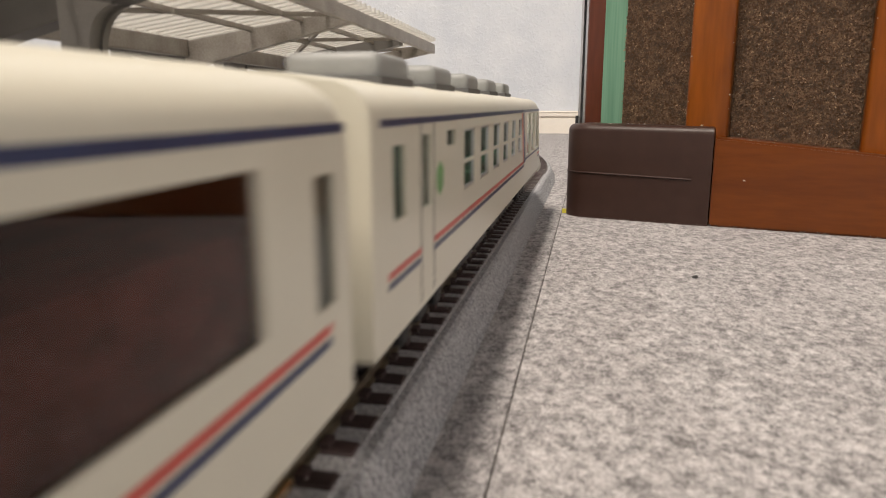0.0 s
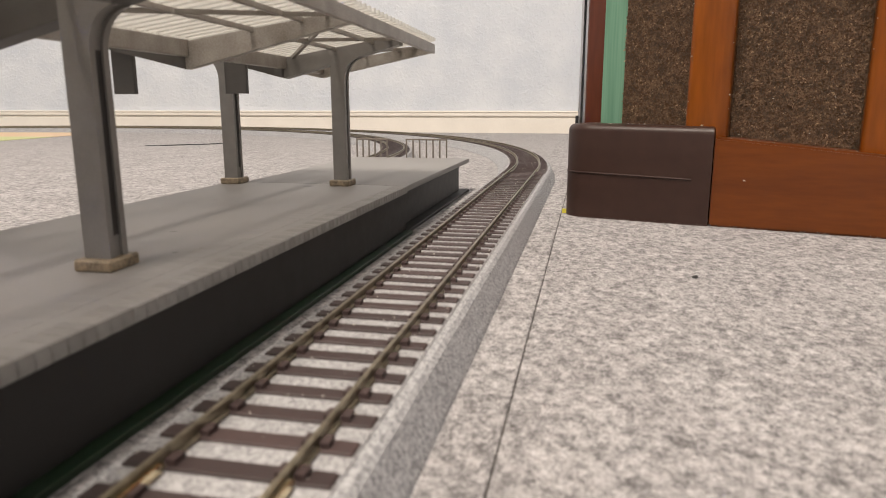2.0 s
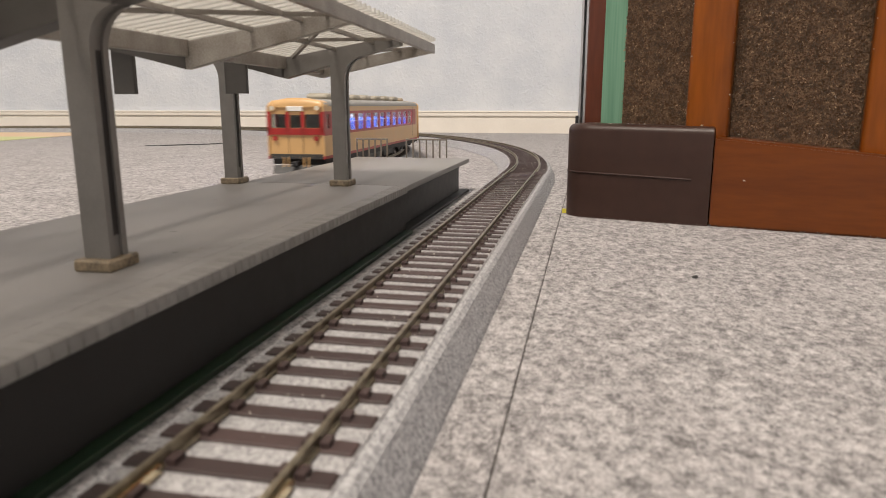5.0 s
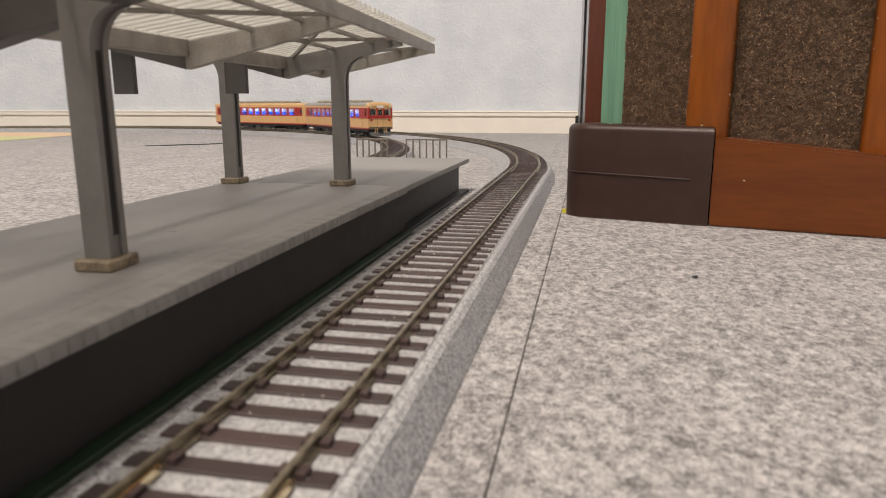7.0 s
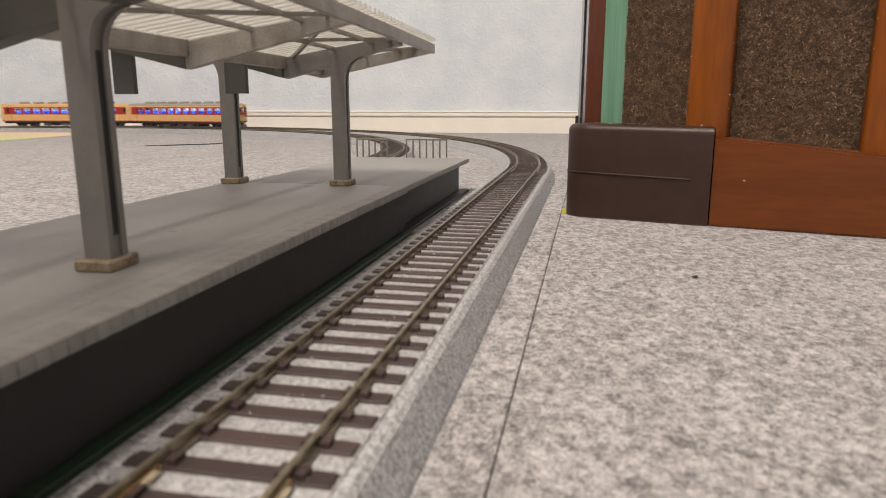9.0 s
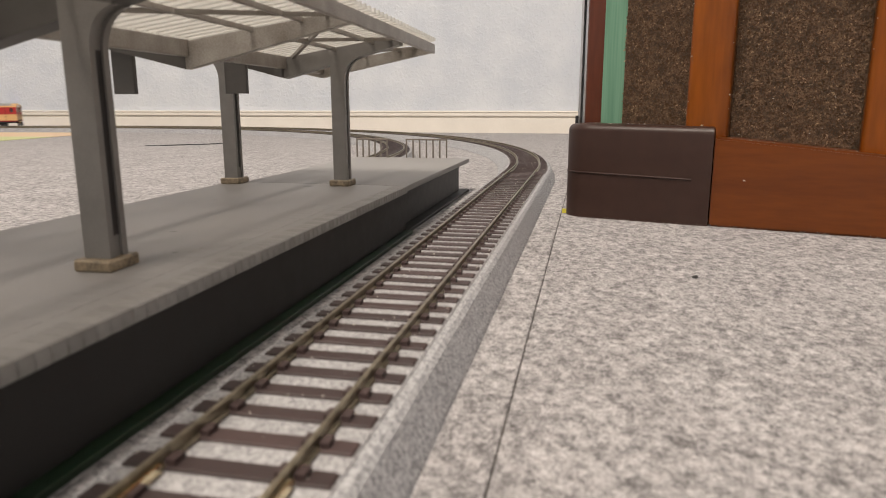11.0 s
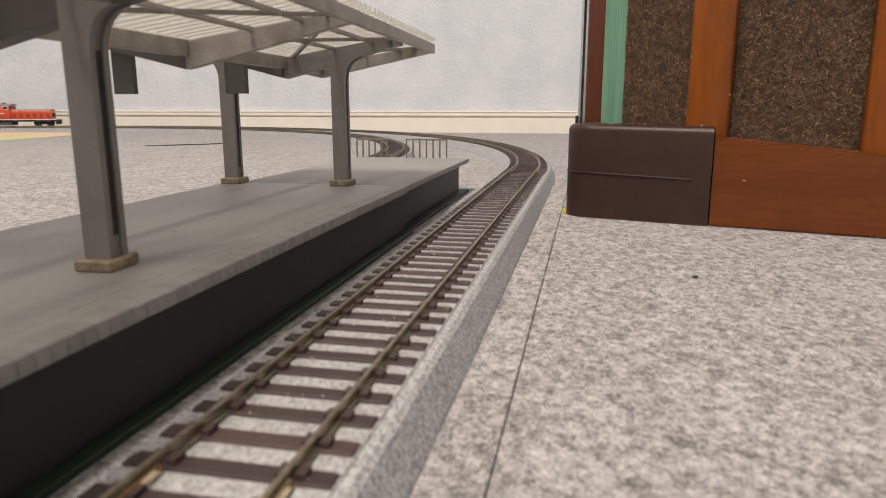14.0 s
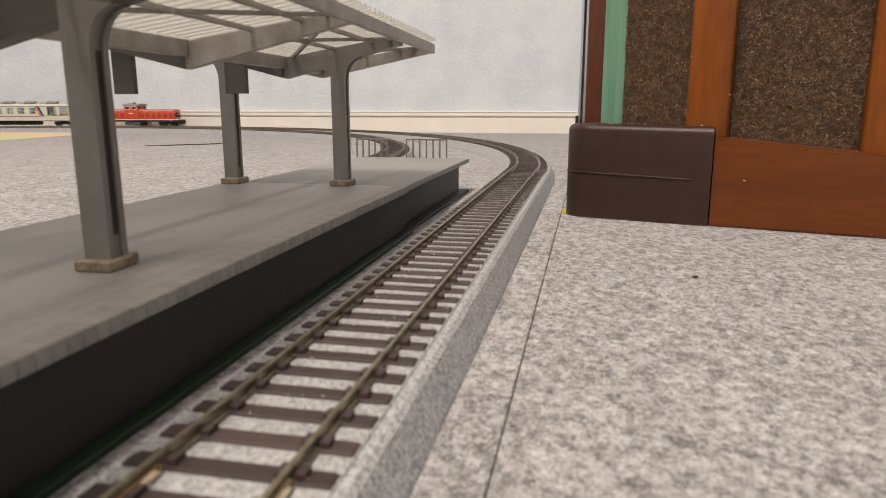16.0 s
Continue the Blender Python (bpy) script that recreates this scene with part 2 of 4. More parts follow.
def box(bm, x0, x1, y0, y1, z0, z1, bevel=0.0, seg=1):
    r = bmesh.ops.create_cube(bm, size=1.0)
    vs = r["verts"]
    for v in vs:
        v.co = Vector(((x0 + x1) / 2 + v.co.x * (x1 - x0), (y0 + y1) / 2 + v.co.y * (y1 - y0), (z0 + z1) / 2 + v.co.z * (z1 - z0))) * K
    if bevel:
        es = list({e for v in vs for e in v.link_edges})
        bmesh.ops.bevel(bm, geom=es, offset=bevel * K, segments=seg, affect="EDGES", profile=0.5)
    return bm


def prism(bm, pts, a, b, axis="y", caps=True):
    """A closed outline in the two other axes, run along one axis from a to b."""
    def co(p, t):
        u, w = p
        c = {"y": (u, t, w), "x": (t, u, w), "z": (u, w, t)}[axis]
        return Vector(c) * K
    r0 = [bm.verts.new(co(p, a)) for p in pts]
    r1 = [bm.verts.new(co(p, b)) for p in pts]
    n = len(pts)
    for i in range(n):
        bm.faces.new((r0[i], r0[(i + 1) % n], r1[(i + 1) % n], r1[i]))
    if caps:
        bm.faces.new(r0[::-1]); bm.faces.new(r1)
    return bm


def tube(bm, p, q, r, n=8, r2=None):
    """A round bar from p to q."""
    p, q = Vector(p) * K, Vector(q) * K
    d = q - p
    m = Matrix.Translation((p + q) / 2) @ d.to_track_quat("Z", "Y").to_matrix().to_4x4()
    bmesh.ops.create_cone(bm, cap_ends=True, segments=n, radius1=r * K, radius2=(r if r2 is None else r2) * K, depth=d.length, matrix=m)
    return bm


def bar(bm, p, q, w, h):
    """A square bar from p to q, w wide and h high."""
    p, q = Vector(p) * K, Vector(q) * K
    d = q - p
    side = d.cross(Vector((0, 0, 1))).normalized() * (w * K / 2)
    up = side.cross(d).normalized() * (h * K / 2)
    r = [[bm.verts.new(c + s * side + u * up) for s, u in ((-1, -1), (1, -1), (1, 1), (-1, 1))] for c in (p, q)]
    for i in range(4):
        bm.faces.new((r[0][i], r[0][(i + 1) % 4], r[1][(i + 1) % 4], r[1][i]))
    bm.faces.new(r[0][::-1]); bm.faces.new(r[1])
    return bm


def holed(bm, x0, x1, y0, y1, z0, z1, holes):
    """An upright sheet between x0 and x1 with rectangular openings (ya, yb, za, zb)."""
    ys = sorted({y0, y1, *(h[0] for h in holes), *(h[1] for h in holes)})
    zs = sorted({z0, z1, *(h[2] for h in holes), *(h[3] for h in holes)})
    for a, b in zip(ys, ys[1:]):
        for c, d in zip(zs, zs[1:]):
            my, mz = (a + b) / 2, (c + d) / 2
            if not any(h[0] < my < h[1] and h[2] < mz < h[3] for h in holes):
                box(bm, x0, x1, a, b, c, d)
    bmesh.ops.remove_doubles(bm, verts=bm.verts, dist=1e-6)
    return bm


def finish(bm, smooth=False, angle=40):
    bmesh.ops.recalc_face_normals(bm, faces=bm.faces)
    me = bpy.data.meshes.new("mesh")
    bm.to_mesh(me)
    bm.free()
    if smooth:
        me.shade_smooth()
        me.set_sharp_from_angle(angle=radians(angle))
    return me


def part(name, bm, material, parent=None, label="", smooth=False):
    me = finish(bm, smooth)
    me.materials.append(material)
    ob = new(name, me)
    if parent is not None:
        ob.parent = parent
    if label:
        tagged(ob, label)
    return ob


def bx(name, parent, material, dims, bevel=0.0, label="", seg=1):
    return part(name, box(bmesh.new(), *dims, bevel, seg), material, parent, label, smooth=bool(bevel and seg > 1))


def empty(name, x=0.0, y=0.0, z=0.0, rz=0.0):
    ob = new(name)
    ob.empty_display_size = 0.02
    ob.matrix_world = pose(x * K, y * K, z * K, 0, 0, rz)
    return ob


# ---- the two loops of track: a straight, a half circle, a straight, a half circle ----
class Loop:
    def __init__(self, x, start, back, radius):
        self.x, self.a, self.b, self.r = x, start, back, radius
        self.straight = start - back
        self.length = 2 * self.straight + 2 * math.pi * radius

    def at(self, d):
        """Place and heading, in mm, d mm along the loop from y = 0 on the platform side."""
        d = (d - self.b) % self.length
        s, r, half = self.straight, self.r, math.pi * self.r
        cx = self.x - r
        if d < s:
            return Vector((self.x, self.b + d)), Vector((0, 1))
        d -= s
        if d < half:
            w = d / r
            return Vector((cx + r * math.cos(w), self.a + r * math.sin(w))), Vector((-math.sin(w), math.cos(w)))
        d -= half
        if d < s:
            return Vector((self.x - 2 * r, self.a - d)), Vector((0, -1))
        w = (d - s) / r
        return Vector((cx - r * math.cos(w), self.b - r * math.sin(w))), Vector((math.sin(w), -math.cos(w)))


OUTER = Loop(0.0, 398.0, -420.0, 850.0)
INNER = Loop(-132.0, 440.0, -420.0, 750.0)


def sweep(bm, loop, outline, d0, d1, step=20.0):
    """An outline (sideways to the right, up) run along the loop."""
    n = max(2, int((d1 - d0) / step))
    rows = []
    for i in range(n + 1):
        c, u = loop.at(d0 + (d1 - d0) * i / n)
        rows.append([bm.verts.new(Vector((c.x + u.y * s, c.y - u.x * s, z)) * K) for s, z in outline])
    m = len(outline)
    for p, q in zip(rows, rows[1:]):
        for j in range(m):
            bm.faces.new((p[j], p[(j + 1) % m], q[(j + 1) % m], q[j]))
    bm.faces.new(rows[0][::-1]); bm.faces.new(rows[-1])
    return bm


# ---- room ----
def room():
    x0, x1, y0, y1, top = -2300.0, 1500.0, -2100.0, WALL_Y, 2300.0
    floor = new("floor")
    tagged(floor, "grey mottled felt carpet tiles on the floor", "floor", kind="structure")
    bx("subfloor", floor, SEAMFILL, (x0 - 50, x1 + 50, y0 - 50, y1 + 50, FLOOR - 30, FLOOR - 0.7))
    xs = [x0, -1969.5, -1469.5, -969.5, -469.5, 30.5, 530.5, 1030.5, x1]
    ys = [y0, -1640.0, -1140.0, -640.0, -140.0, WALL_Y]
    for a, b in zip(xs, xs[1:]):
        for c, d in zip(ys, ys[1:]):
            bx("carpet_tile", floor, CARPET, (a + 0.16, b - 0.16, c + 0.16, d - 0.16, FLOOR - 0.69, FLOOR), 0.2)
    for nm, dims in (("wall_north", (x0 - 80, x1 + 80, y1, y1 + 80, FLOOR - 30, top)), ("wall_south", (x0 - 80, x1 + 80, y0 - 80, y0, FLOOR - 30, top)),
                     ("wall_west", (x0 - 80, x0, y0, y1, FLOOR - 30, top)), ("wall_east", (x1, x1 + 80, y0, y1, FLOOR - 30, top))):
        tagged(bx(nm, None, WALLPAPER, dims), "pale blue-grey embossed wallpaper wall", "wall", kind="structure")
    tagged(bx("ceiling", None, CEILING, (x0 - 80, x1 + 80, y0 - 80, y1 + 80, top, top + 60)), "plain white room ceiling", "ceiling", kind="structure")
    bb = bmesh.new()
    prism(bb, [(y1, FLOOR), (y1 - 8, FLOOR), (y1 - 8, 19.4), (y1 - 7.0, 20.2), (y1 - 4.0, 20.8), (y1 - 4.0, 22.9), (y1 - 9.0, 23.4), (y1 - 9.6, 24.2), (y1 - 9.6, 29.4), (y1 - 8.6, 29.9), (y1 - 8.6, 30.6), (y1 - 10.4, 31.0), (y1 - 10.8, 32.2), (y1 - 10.0, 33.3), (y1 - 8.4, 33.8), (y1, 33.8)], x0, x1, "x")
    tagged(part("baseboard", bb, BOARD), "cream painted baseboard with a shallow groove", "baseboard", kind="structure")
    fit = empty("ceiling_lamp", -400, -750, 2260)
    tagged(fit, "long white ceiling lamp, switched on", "ceiling lamp")
    part("base", box(bmesh.new(), -130, 130, -580, 580, 18, 40, 4.0), CEILING, fit)
    part("diffuser", box(bmesh.new(), -115, 115, -560, 560, -20, 18, 6.0, 2), glow("lamp_diffuser", (1.0, 0.94, 0.86), 1.5), fit)


# ---- track ----
def track(loop, name, label, y_far_dark, parts_span):
    th = empty(name)
    tagged(th, label, "model railway track")
    bed = [(-20.3, FLOOR), (20.3, FLOOR), (20.0, FLOOR + 1.0), (17.0, -1.6), (16.0, -0.8), (-16.0, -0.8), (-17.0, -1.6), (-20.0, FLOOR + 1.0)]
    part("roadbed", sweep(bmesh.new(), loop, bed, loop.b, y_far_dark, 40), BALLAST, th, "grey speckled ballast roadbed")
    bed = [(-24.5, FLOOR), (20.6, FLOOR), (20.3, FLOOR + 1.0), (17.2, -1.6), (16.2, -0.8), (-16.2, -0.8), (-17.2, -1.6), (-24.0, FLOOR + 1.0)]
    part("roadbed", sweep(bmesh.new(), loop, bed, y_far_dark, loop.length + loop.b, 12), BALLAST, th, "grey speckled ballast roadbed")
    part("ballast_top", sweep(bmesh.new(), loop, [(-14.6, -0.8), (14.6, -0.8), (14.3, -0.35), (-14.3, -0.35)], loop.b, y_far_dark, 40), BALLAST_TOP, th)
    part("ballast_top", sweep(bmesh.new(), loop, [(-14.8, -0.8), (14.8, -0.8), (14.5, -0.3), (-14.5, -0.3)], y_far_dark, loop.length + loop.b, 12), BALLAST_DARK, th)
    for s in (-8.75, 8.75):
        pr = [(s - 0.85, 0.0), (s + 0.85, 0.0), (s + 0.75, 0.3), (s + 0.22, 0.5), (s + 0.22, 1.3), (s + 0.40, 1.45), (s + 0.36, 2.0), (s - 0.36, 2.0), (s - 0.40, 1.45), (s - 0.22, 1.3), (s - 0.22, 0.5), (s - 0.75, 0.3)]
        part("rail", sweep(bmesh.new(), loop, pr, loop.b, y_far_dark, 40), RAIL, th, smooth=False)
        part("rail", sweep(bmesh.new(), loop, pr, y_far_dark, loop.length + loop.b, 10), RAIL, th)
    for yj in (-9.0, 392.0):
        for s in (-8.75, 8.75):
            bm = bmesh.new()
            for e in (-0.75, 0.75):
                box(bm, loop.x + s + e - 0.35, loop.x + s + e + 0.35, yj - 5.5, yj + 5.5, 0.1, 1.3, 0.15)
            box(bm, loop.x + s - 1.1, loop.x + s + 1.1, yj - 5.5, yj + 5.5, -0.1, 0.25, 0.1)
            part("rail_joiner", bm, BRASS, th, "bright metal rail joiner")
    # sleepers near the platform are single pieces, the rest one mesh
    tie = finish(box(bmesh.new(), -14.15, 14.15, -1.75, 1.75, -0.7, 0.15, 0.18))
    tie.materials.append(TIE)
    chair = bmesh.new()
    rest = bmesh.new()
    pitch = 8.06
    d = loop.b
    while d < loop.length + loop.b:
        c, u = loop.at(d)
        ang = math.degrees(math.atan2(-u.x, u.y))
        if parts_span[0] <= d <= parts_span[1]:
            ob = new("sleeper", tie)
            ob.parent = th
            ob.matrix_local = pose(c.x * K, c.y * K, 0, 0, 0, ang)
            for s in (-8.75, 8.75):
                for e in (-1.25, 1.25):
                    box(chair, c.x + s + e - 0.7, c.x + s + e + 0.7, c.y - 1.25, c.y + 1.25, 0.1, 1.0)
        else:
            hx, hy = 14.15, 1.75
            q = [rest.verts.new(Vector((c.x + u.y * a + u.x * b, c.y - u.x * a + u.y * b, z)) * K) for z in (-0.7, 0.15) for a, b in ((-hx, -hy), (hx, -hy), (hx, hy), (-hx, hy))]
            for f in ((4, 5, 6, 7), (0, 1, 5, 4), (1, 2, 6, 5), (2, 3, 7, 6), (3, 0, 4, 7)):
                rest.faces.new([q[i] for i in f])
        d += pitch
    tagged(part("rail_chair", chair, TIE, th), kind="stuff")
    tagged(part("far_sleeper", rest, TIE, th), kind="stuff")
    return th


# ---- platform and canopy ----
PT = 11.5             # platform top


def platform():
    th = empty("station_platform")
    tagged(th, "grey plastic model station platform on a green base", "railway platform")
    y0, ym, y1 = -300.0, 206.0, 362.0
    lx = -113.0
    # the walls face away from the lamp; their shade is in the colour
    bx("wall_panel", th, PLAT_SHADE, (lx + 2.5, -32.2, y0, ym, FLOOR + 1.5, PT - 3.0), 0.3, "grey platform wall darkened for its shade")
    bx("wall_panel", th, PLAT_SHADE, (lx + 3.0, -35.9, ym, y1 - 14, FLOOR + 1.5, PT - 3.0), 0.3, "grey platform wall darkened for its shade")
    bx("base_plate", th, GREEN_BASE, (lx + 1, -29.2, y0, ym, FLOOR, FLOOR + 1.5), 0.2, "dark green base plate")
    bx("base_plate", th, PLAT_SHADE, (lx + 1, -31.0, ym, y1 - 6, FLOOR, FLOOR + 1.6), 0.2)
    bx("deck", th, PLAT, (lx, -36.0, y0, ym, PT - 3.0, PT), 0.25)
    bx("deck", th, PLAT, (lx + 6, -31.9, ym, y1, PT - 2.8, PT - 0.05), 0.5, "plain grey end ramp deck", 2)
    bx("joint", th, PLAT_SHADE, (lx + 4, -36, ym - 0.15, ym + 0.15, PT - 0.4, PT + 0.02))
    bx("lug", th, PLAT_SHADE, (-33.4, -32.5, 176, 178, PT - 9, PT - 3.0), 0.2)
    y = y0
    stone = finish(box(bmesh.new(), -3.0, 3.0, -1.5, 1.5, -1.5, 1.5, 0.22))
    stone.materials.append(PLAT_EDGE)
    while y + 3.1 < ym:
        ob = new("edge_stone", stone)
        ob.parent = th
        ob.matrix_local = pose(-34.15 * K, (y + 1.55) * K, (PT - 1.5 + 0.03) * K)
        y += 3.1
    ty = -120.0
    tile = finish(box(bmesh.new(), -3.4, 3.4, -2.0, 2.0, -0.2, 0.09, 0.08))
    tile.materials.append(PLAT)
    while ty < 150:
        ob = new("tactile_block", tile)
        ob.parent = th
        ob.matrix_local = pose(-43.5 * K, ty * K, (PT - 0.03) * K)
        ty += 4.6
    rng = random.Random(9)
    for x, y, w in ((-72.0, 196.0, 3.0), (-66.0, 90.0, 1.6), (-88.0, 150.0, 1.4), (-50.0, 66.0, 1.2), (-95.0, 240.0, 1.8)):
        b = bmesh.new()
        n = 9
        rim = [b.verts.new(Vector((x + w * rng.uniform(0.5, 1.0) * math.cos(6.283 * k / n), y + 0.5 * w * rng.uniform(0.5, 1.0) * math.sin(6.283 * k / n), PT + 0.012)) * K) for k in range(n)]
        b.faces.new(rim)
        part("scuff", b, STEEL_DARK_SHADED, th, "dark scuff mark")
    return th


def fence(x0, x1, y, name="platform_fence"):
    th = empty(name, 0, y, PT)
    tagged(th, "small brown-grey railing at the platform end", "fence", group="railings at the platform end")
    n = max(2, int(round((x1 - x0) / 4.4)))
    for i in range(n + 1):
        x = x0 + (x1 - x0) * i / n
        bx("post", th, FENCE, (x - 0.42, x + 0.42, -0.42, 0.42, -0.2, 11.6))
    bx("top_rail", th, FENCE, (x0 - 0.5, x1 + 0.5, -0.55, 0.55, 11.2, 12.2), 0.15)
    return th


VX, VZ = -83.0, 56.4       # valley of the roof: place and underside
EX, EZ = 53.0, 68.0        # eave: half the roof's width, and its underside


def under_z(x):
    return VZ + (EZ - VZ) * abs(x - VX) / EX


def arm(bm, y, w, x_end, h0, h1):
    """One roof arm from the valley to an eave, h0 deep at the valley and h1 at the eave."""
    xs = [VX, x_end]
    z0, z1 = VZ + 7.5, EZ + 4.0
    prism(bm, [(xs[0], z0 - h0), (xs[1], z1 - h1), (xs[1], z1), (xs[0], z0)], y - w / 2, y + w / 2)
    return bm


def canopy():
    th = empty("platform_canopy", 6.1, 1.5, 0, 1.45)
    tagged(th, "grey model platform canopy with translucent butterfly roof", "platform canopy")
    frames = [(-28, True), (50, True), (127, False), (203, True), (246, False)]
    for y, posts in frames:
        w = 5.6 if posts else 3.4
        col = STEEL if posts else STEEL_PALE
        for side in (1, -1):
            # near and left arms carry their shade as a darker grey
            part("roof_arm", arm(bmesh.new(), y, w, VX + side * EX * (0.93 if posts else 1.0), 8.2 if y < 240 else 6.4, 3.6), STEEL_DARK_SHADED if y < 100 and posts or side < 0 and y < 240 else col, th)
            if posts:
                px = VX + 23.0 if side > 0 else VX - 26.5
                zt = under_z(px) + 3.0
                w2, dp = 2.4, 2.8
                curve = [(6.5 * (1 - math.cos(k / 8 * math.pi / 2)), zt - 9 + 8.5 * math.sin(k / 8 * math.pi / 2)) for k in range(9)]
                out = px + side * w2
                prof = [(px - side * w2, PT + 2), (out, PT + 2)] + [(out + side * dx, z) for dx, z in curve] + [(px - side * w2, zt + 1.0)]
                b = bmesh.new()
                prism(b, prof, y - dp + 0.9, y + dp - 0.9)
                post = part("post", b, STEEL, th)
                # two flanges stand proud of the web and leave a channel between them
                for e in (-1, 1):
                    pf = [(px - side * (w2 + 0.5), PT + 2), (out + side * 0.6, PT + 2)] + [(out + side * (0.6 + dx), z - 0.4) for dx, z in curve] + [(px - side * (w2 + 0.5), zt + 1.0)]
                    part("flange", prism(bmesh.new(), pf, y + e * 2.05 - 0.85, y + e * 2.05 + 0.85), STEEL, post)
                inner = px - side * w2
                # near-black plates paint the shade at the bottom of each recess
                for xc in (out, inner):
                    bx("channel_shade", post, PLAT_SHADE, (xc - 0.12, xc + 0.12, y - 1.15, y + 1.15, PT + 7, zt - 9))
                bx("footing", th, FOOTING, (px - 4.3, px + 4.3, y - 4.9, y + 4.9, PT, PT + 2.5), 0.4)
    ya, yb = -60.0, 250.0
    for side in (1, -1):
        # longitudinal beams and purlins
        for f, hh, ww in ((0.0, 5.0, 2.6), (0.42, 1.5, 1.3), (0.72, 1.5, 1.3), (1.0, 4.2, 1.8)):
            if f == 0.0 and side < 0:
                continue
            x = VX + side * EX * f
            z = VZ + 7.5 + (EZ + 4.0 - VZ - 7.5) * f
            bx("beam" if f in (0.0, 1.0) else "purlin", th, STEEL_PALE, (x - ww / 2, x + ww / 2, ya, yb, z - hh + 0.6, z + 0.6), 0.2)
        # diagonal bracing between the frames
        for (y, _), (y2, _) in zip(frames, frames[1:]):
            for f0, f1 in ((0.05, 0.9), (0.9, 0.05)):
                if side > 0 and y == 50 and f0 > 0.5:
                    continue
                p = (VX + side * EX * f0, y, VZ + 7.2 + (EZ - VZ - 3.5) * f0)
                q = (VX + side * EX * f1, y2, VZ + 7.2 + (EZ - VZ - 3.5) * f1)
                part("brace", bar(bmesh.new(), p, q, 1.3, 1.2), BRACE, th)
        # corrugated sheet
        b = bmesh.new()
        rows = []
        y = ya
        while y < yb - 5:
            for dy, dz in ((0.0, 0.0), (2.7, 0.0), (3.1, 1.5), (4.6, 1.5)):
                rows.append([b.verts.new(Vector((VX + side * e, y + dy, VZ + 8.4 + (EZ + 4.0 - VZ - 7.5) * e / EX + dz)) * K) for e in (0.6, EX + 2.6)])
            y += 5.0
        for p, q in zip(rows, rows[1:]):
            b.faces.new((p[0], p[1], q[1], q[0]))
        part("roof_sheet", b, ROOFSHEET, th, "white translucent corrugated roof sheet")
    return th


def hanging_sign(x0, x1, y, z0, z1):
    th = empty("hanging_sign", (x0 + x1) / 2, y, z0)
    tagged(th, "dark grey hanging sign board under the canopy", "sign", group="signs under the canopy")
    w = (x1 - x0) / 2
    bx("board", th, STEEL_DARK_SHADED, (-w, w, -0.9, 0.9, 0, z1 - z0), 0.2)
    bx("bracket", th, STEEL_DARK_SHADED, (-w * 0.8, w * 0.8, -0.9, 0.9, z1 - z0, z1 - z0 + 1.2))


def roof_sheet_material():
    m = bpy.data.materials.new("translucent_roof_sheet")
    m.use_nodes = True
    nt = m.node_tree
    n, l = nt.nodes, nt.links
    b = n["Principled BSDF"]
    b.inputs["Base Color"].default_value = (0.70, 0.69, 0.65, 1)
    b.inputs["Roughness"].default_value = 0.4
    t = n.new("ShaderNodeBsdfTranslucent"); t.inputs[0].default_value = (0.70, 0.68, 0.63, 1)
    tr = n.new("ShaderNodeBsdfTransparent")
    a = n.new("ShaderNodeMixShader"); a.inputs[0].default_value = 0.45
    c = n.new("ShaderNodeMixShader"); c.inputs[0].default_value = 0.36
    l.new(b.outputs[0], a.inputs[1]); l.new(t.outputs[0], a.inputs[2])
    l.new(a.outputs[0], c.inputs[1]); l.new(tr.outputs[0], c.inputs[2]); l.new(c.outputs[0], n["Material Output"].inputs[0])
    return m


ROOFSHEET = roof_sheet_material()


# ---- furniture: a wooden frame with carpeted panels, lying on the carpet ----
def pile_material():
    m = mat("brown_pile", (0.19, 0.115, 0.072), 0.95, vary=0.5, scale=700, fine=2600, bump=1.0, dark=(0.12, 0.072, 0.045), spec=0.1, depth=0.0012)
    return m


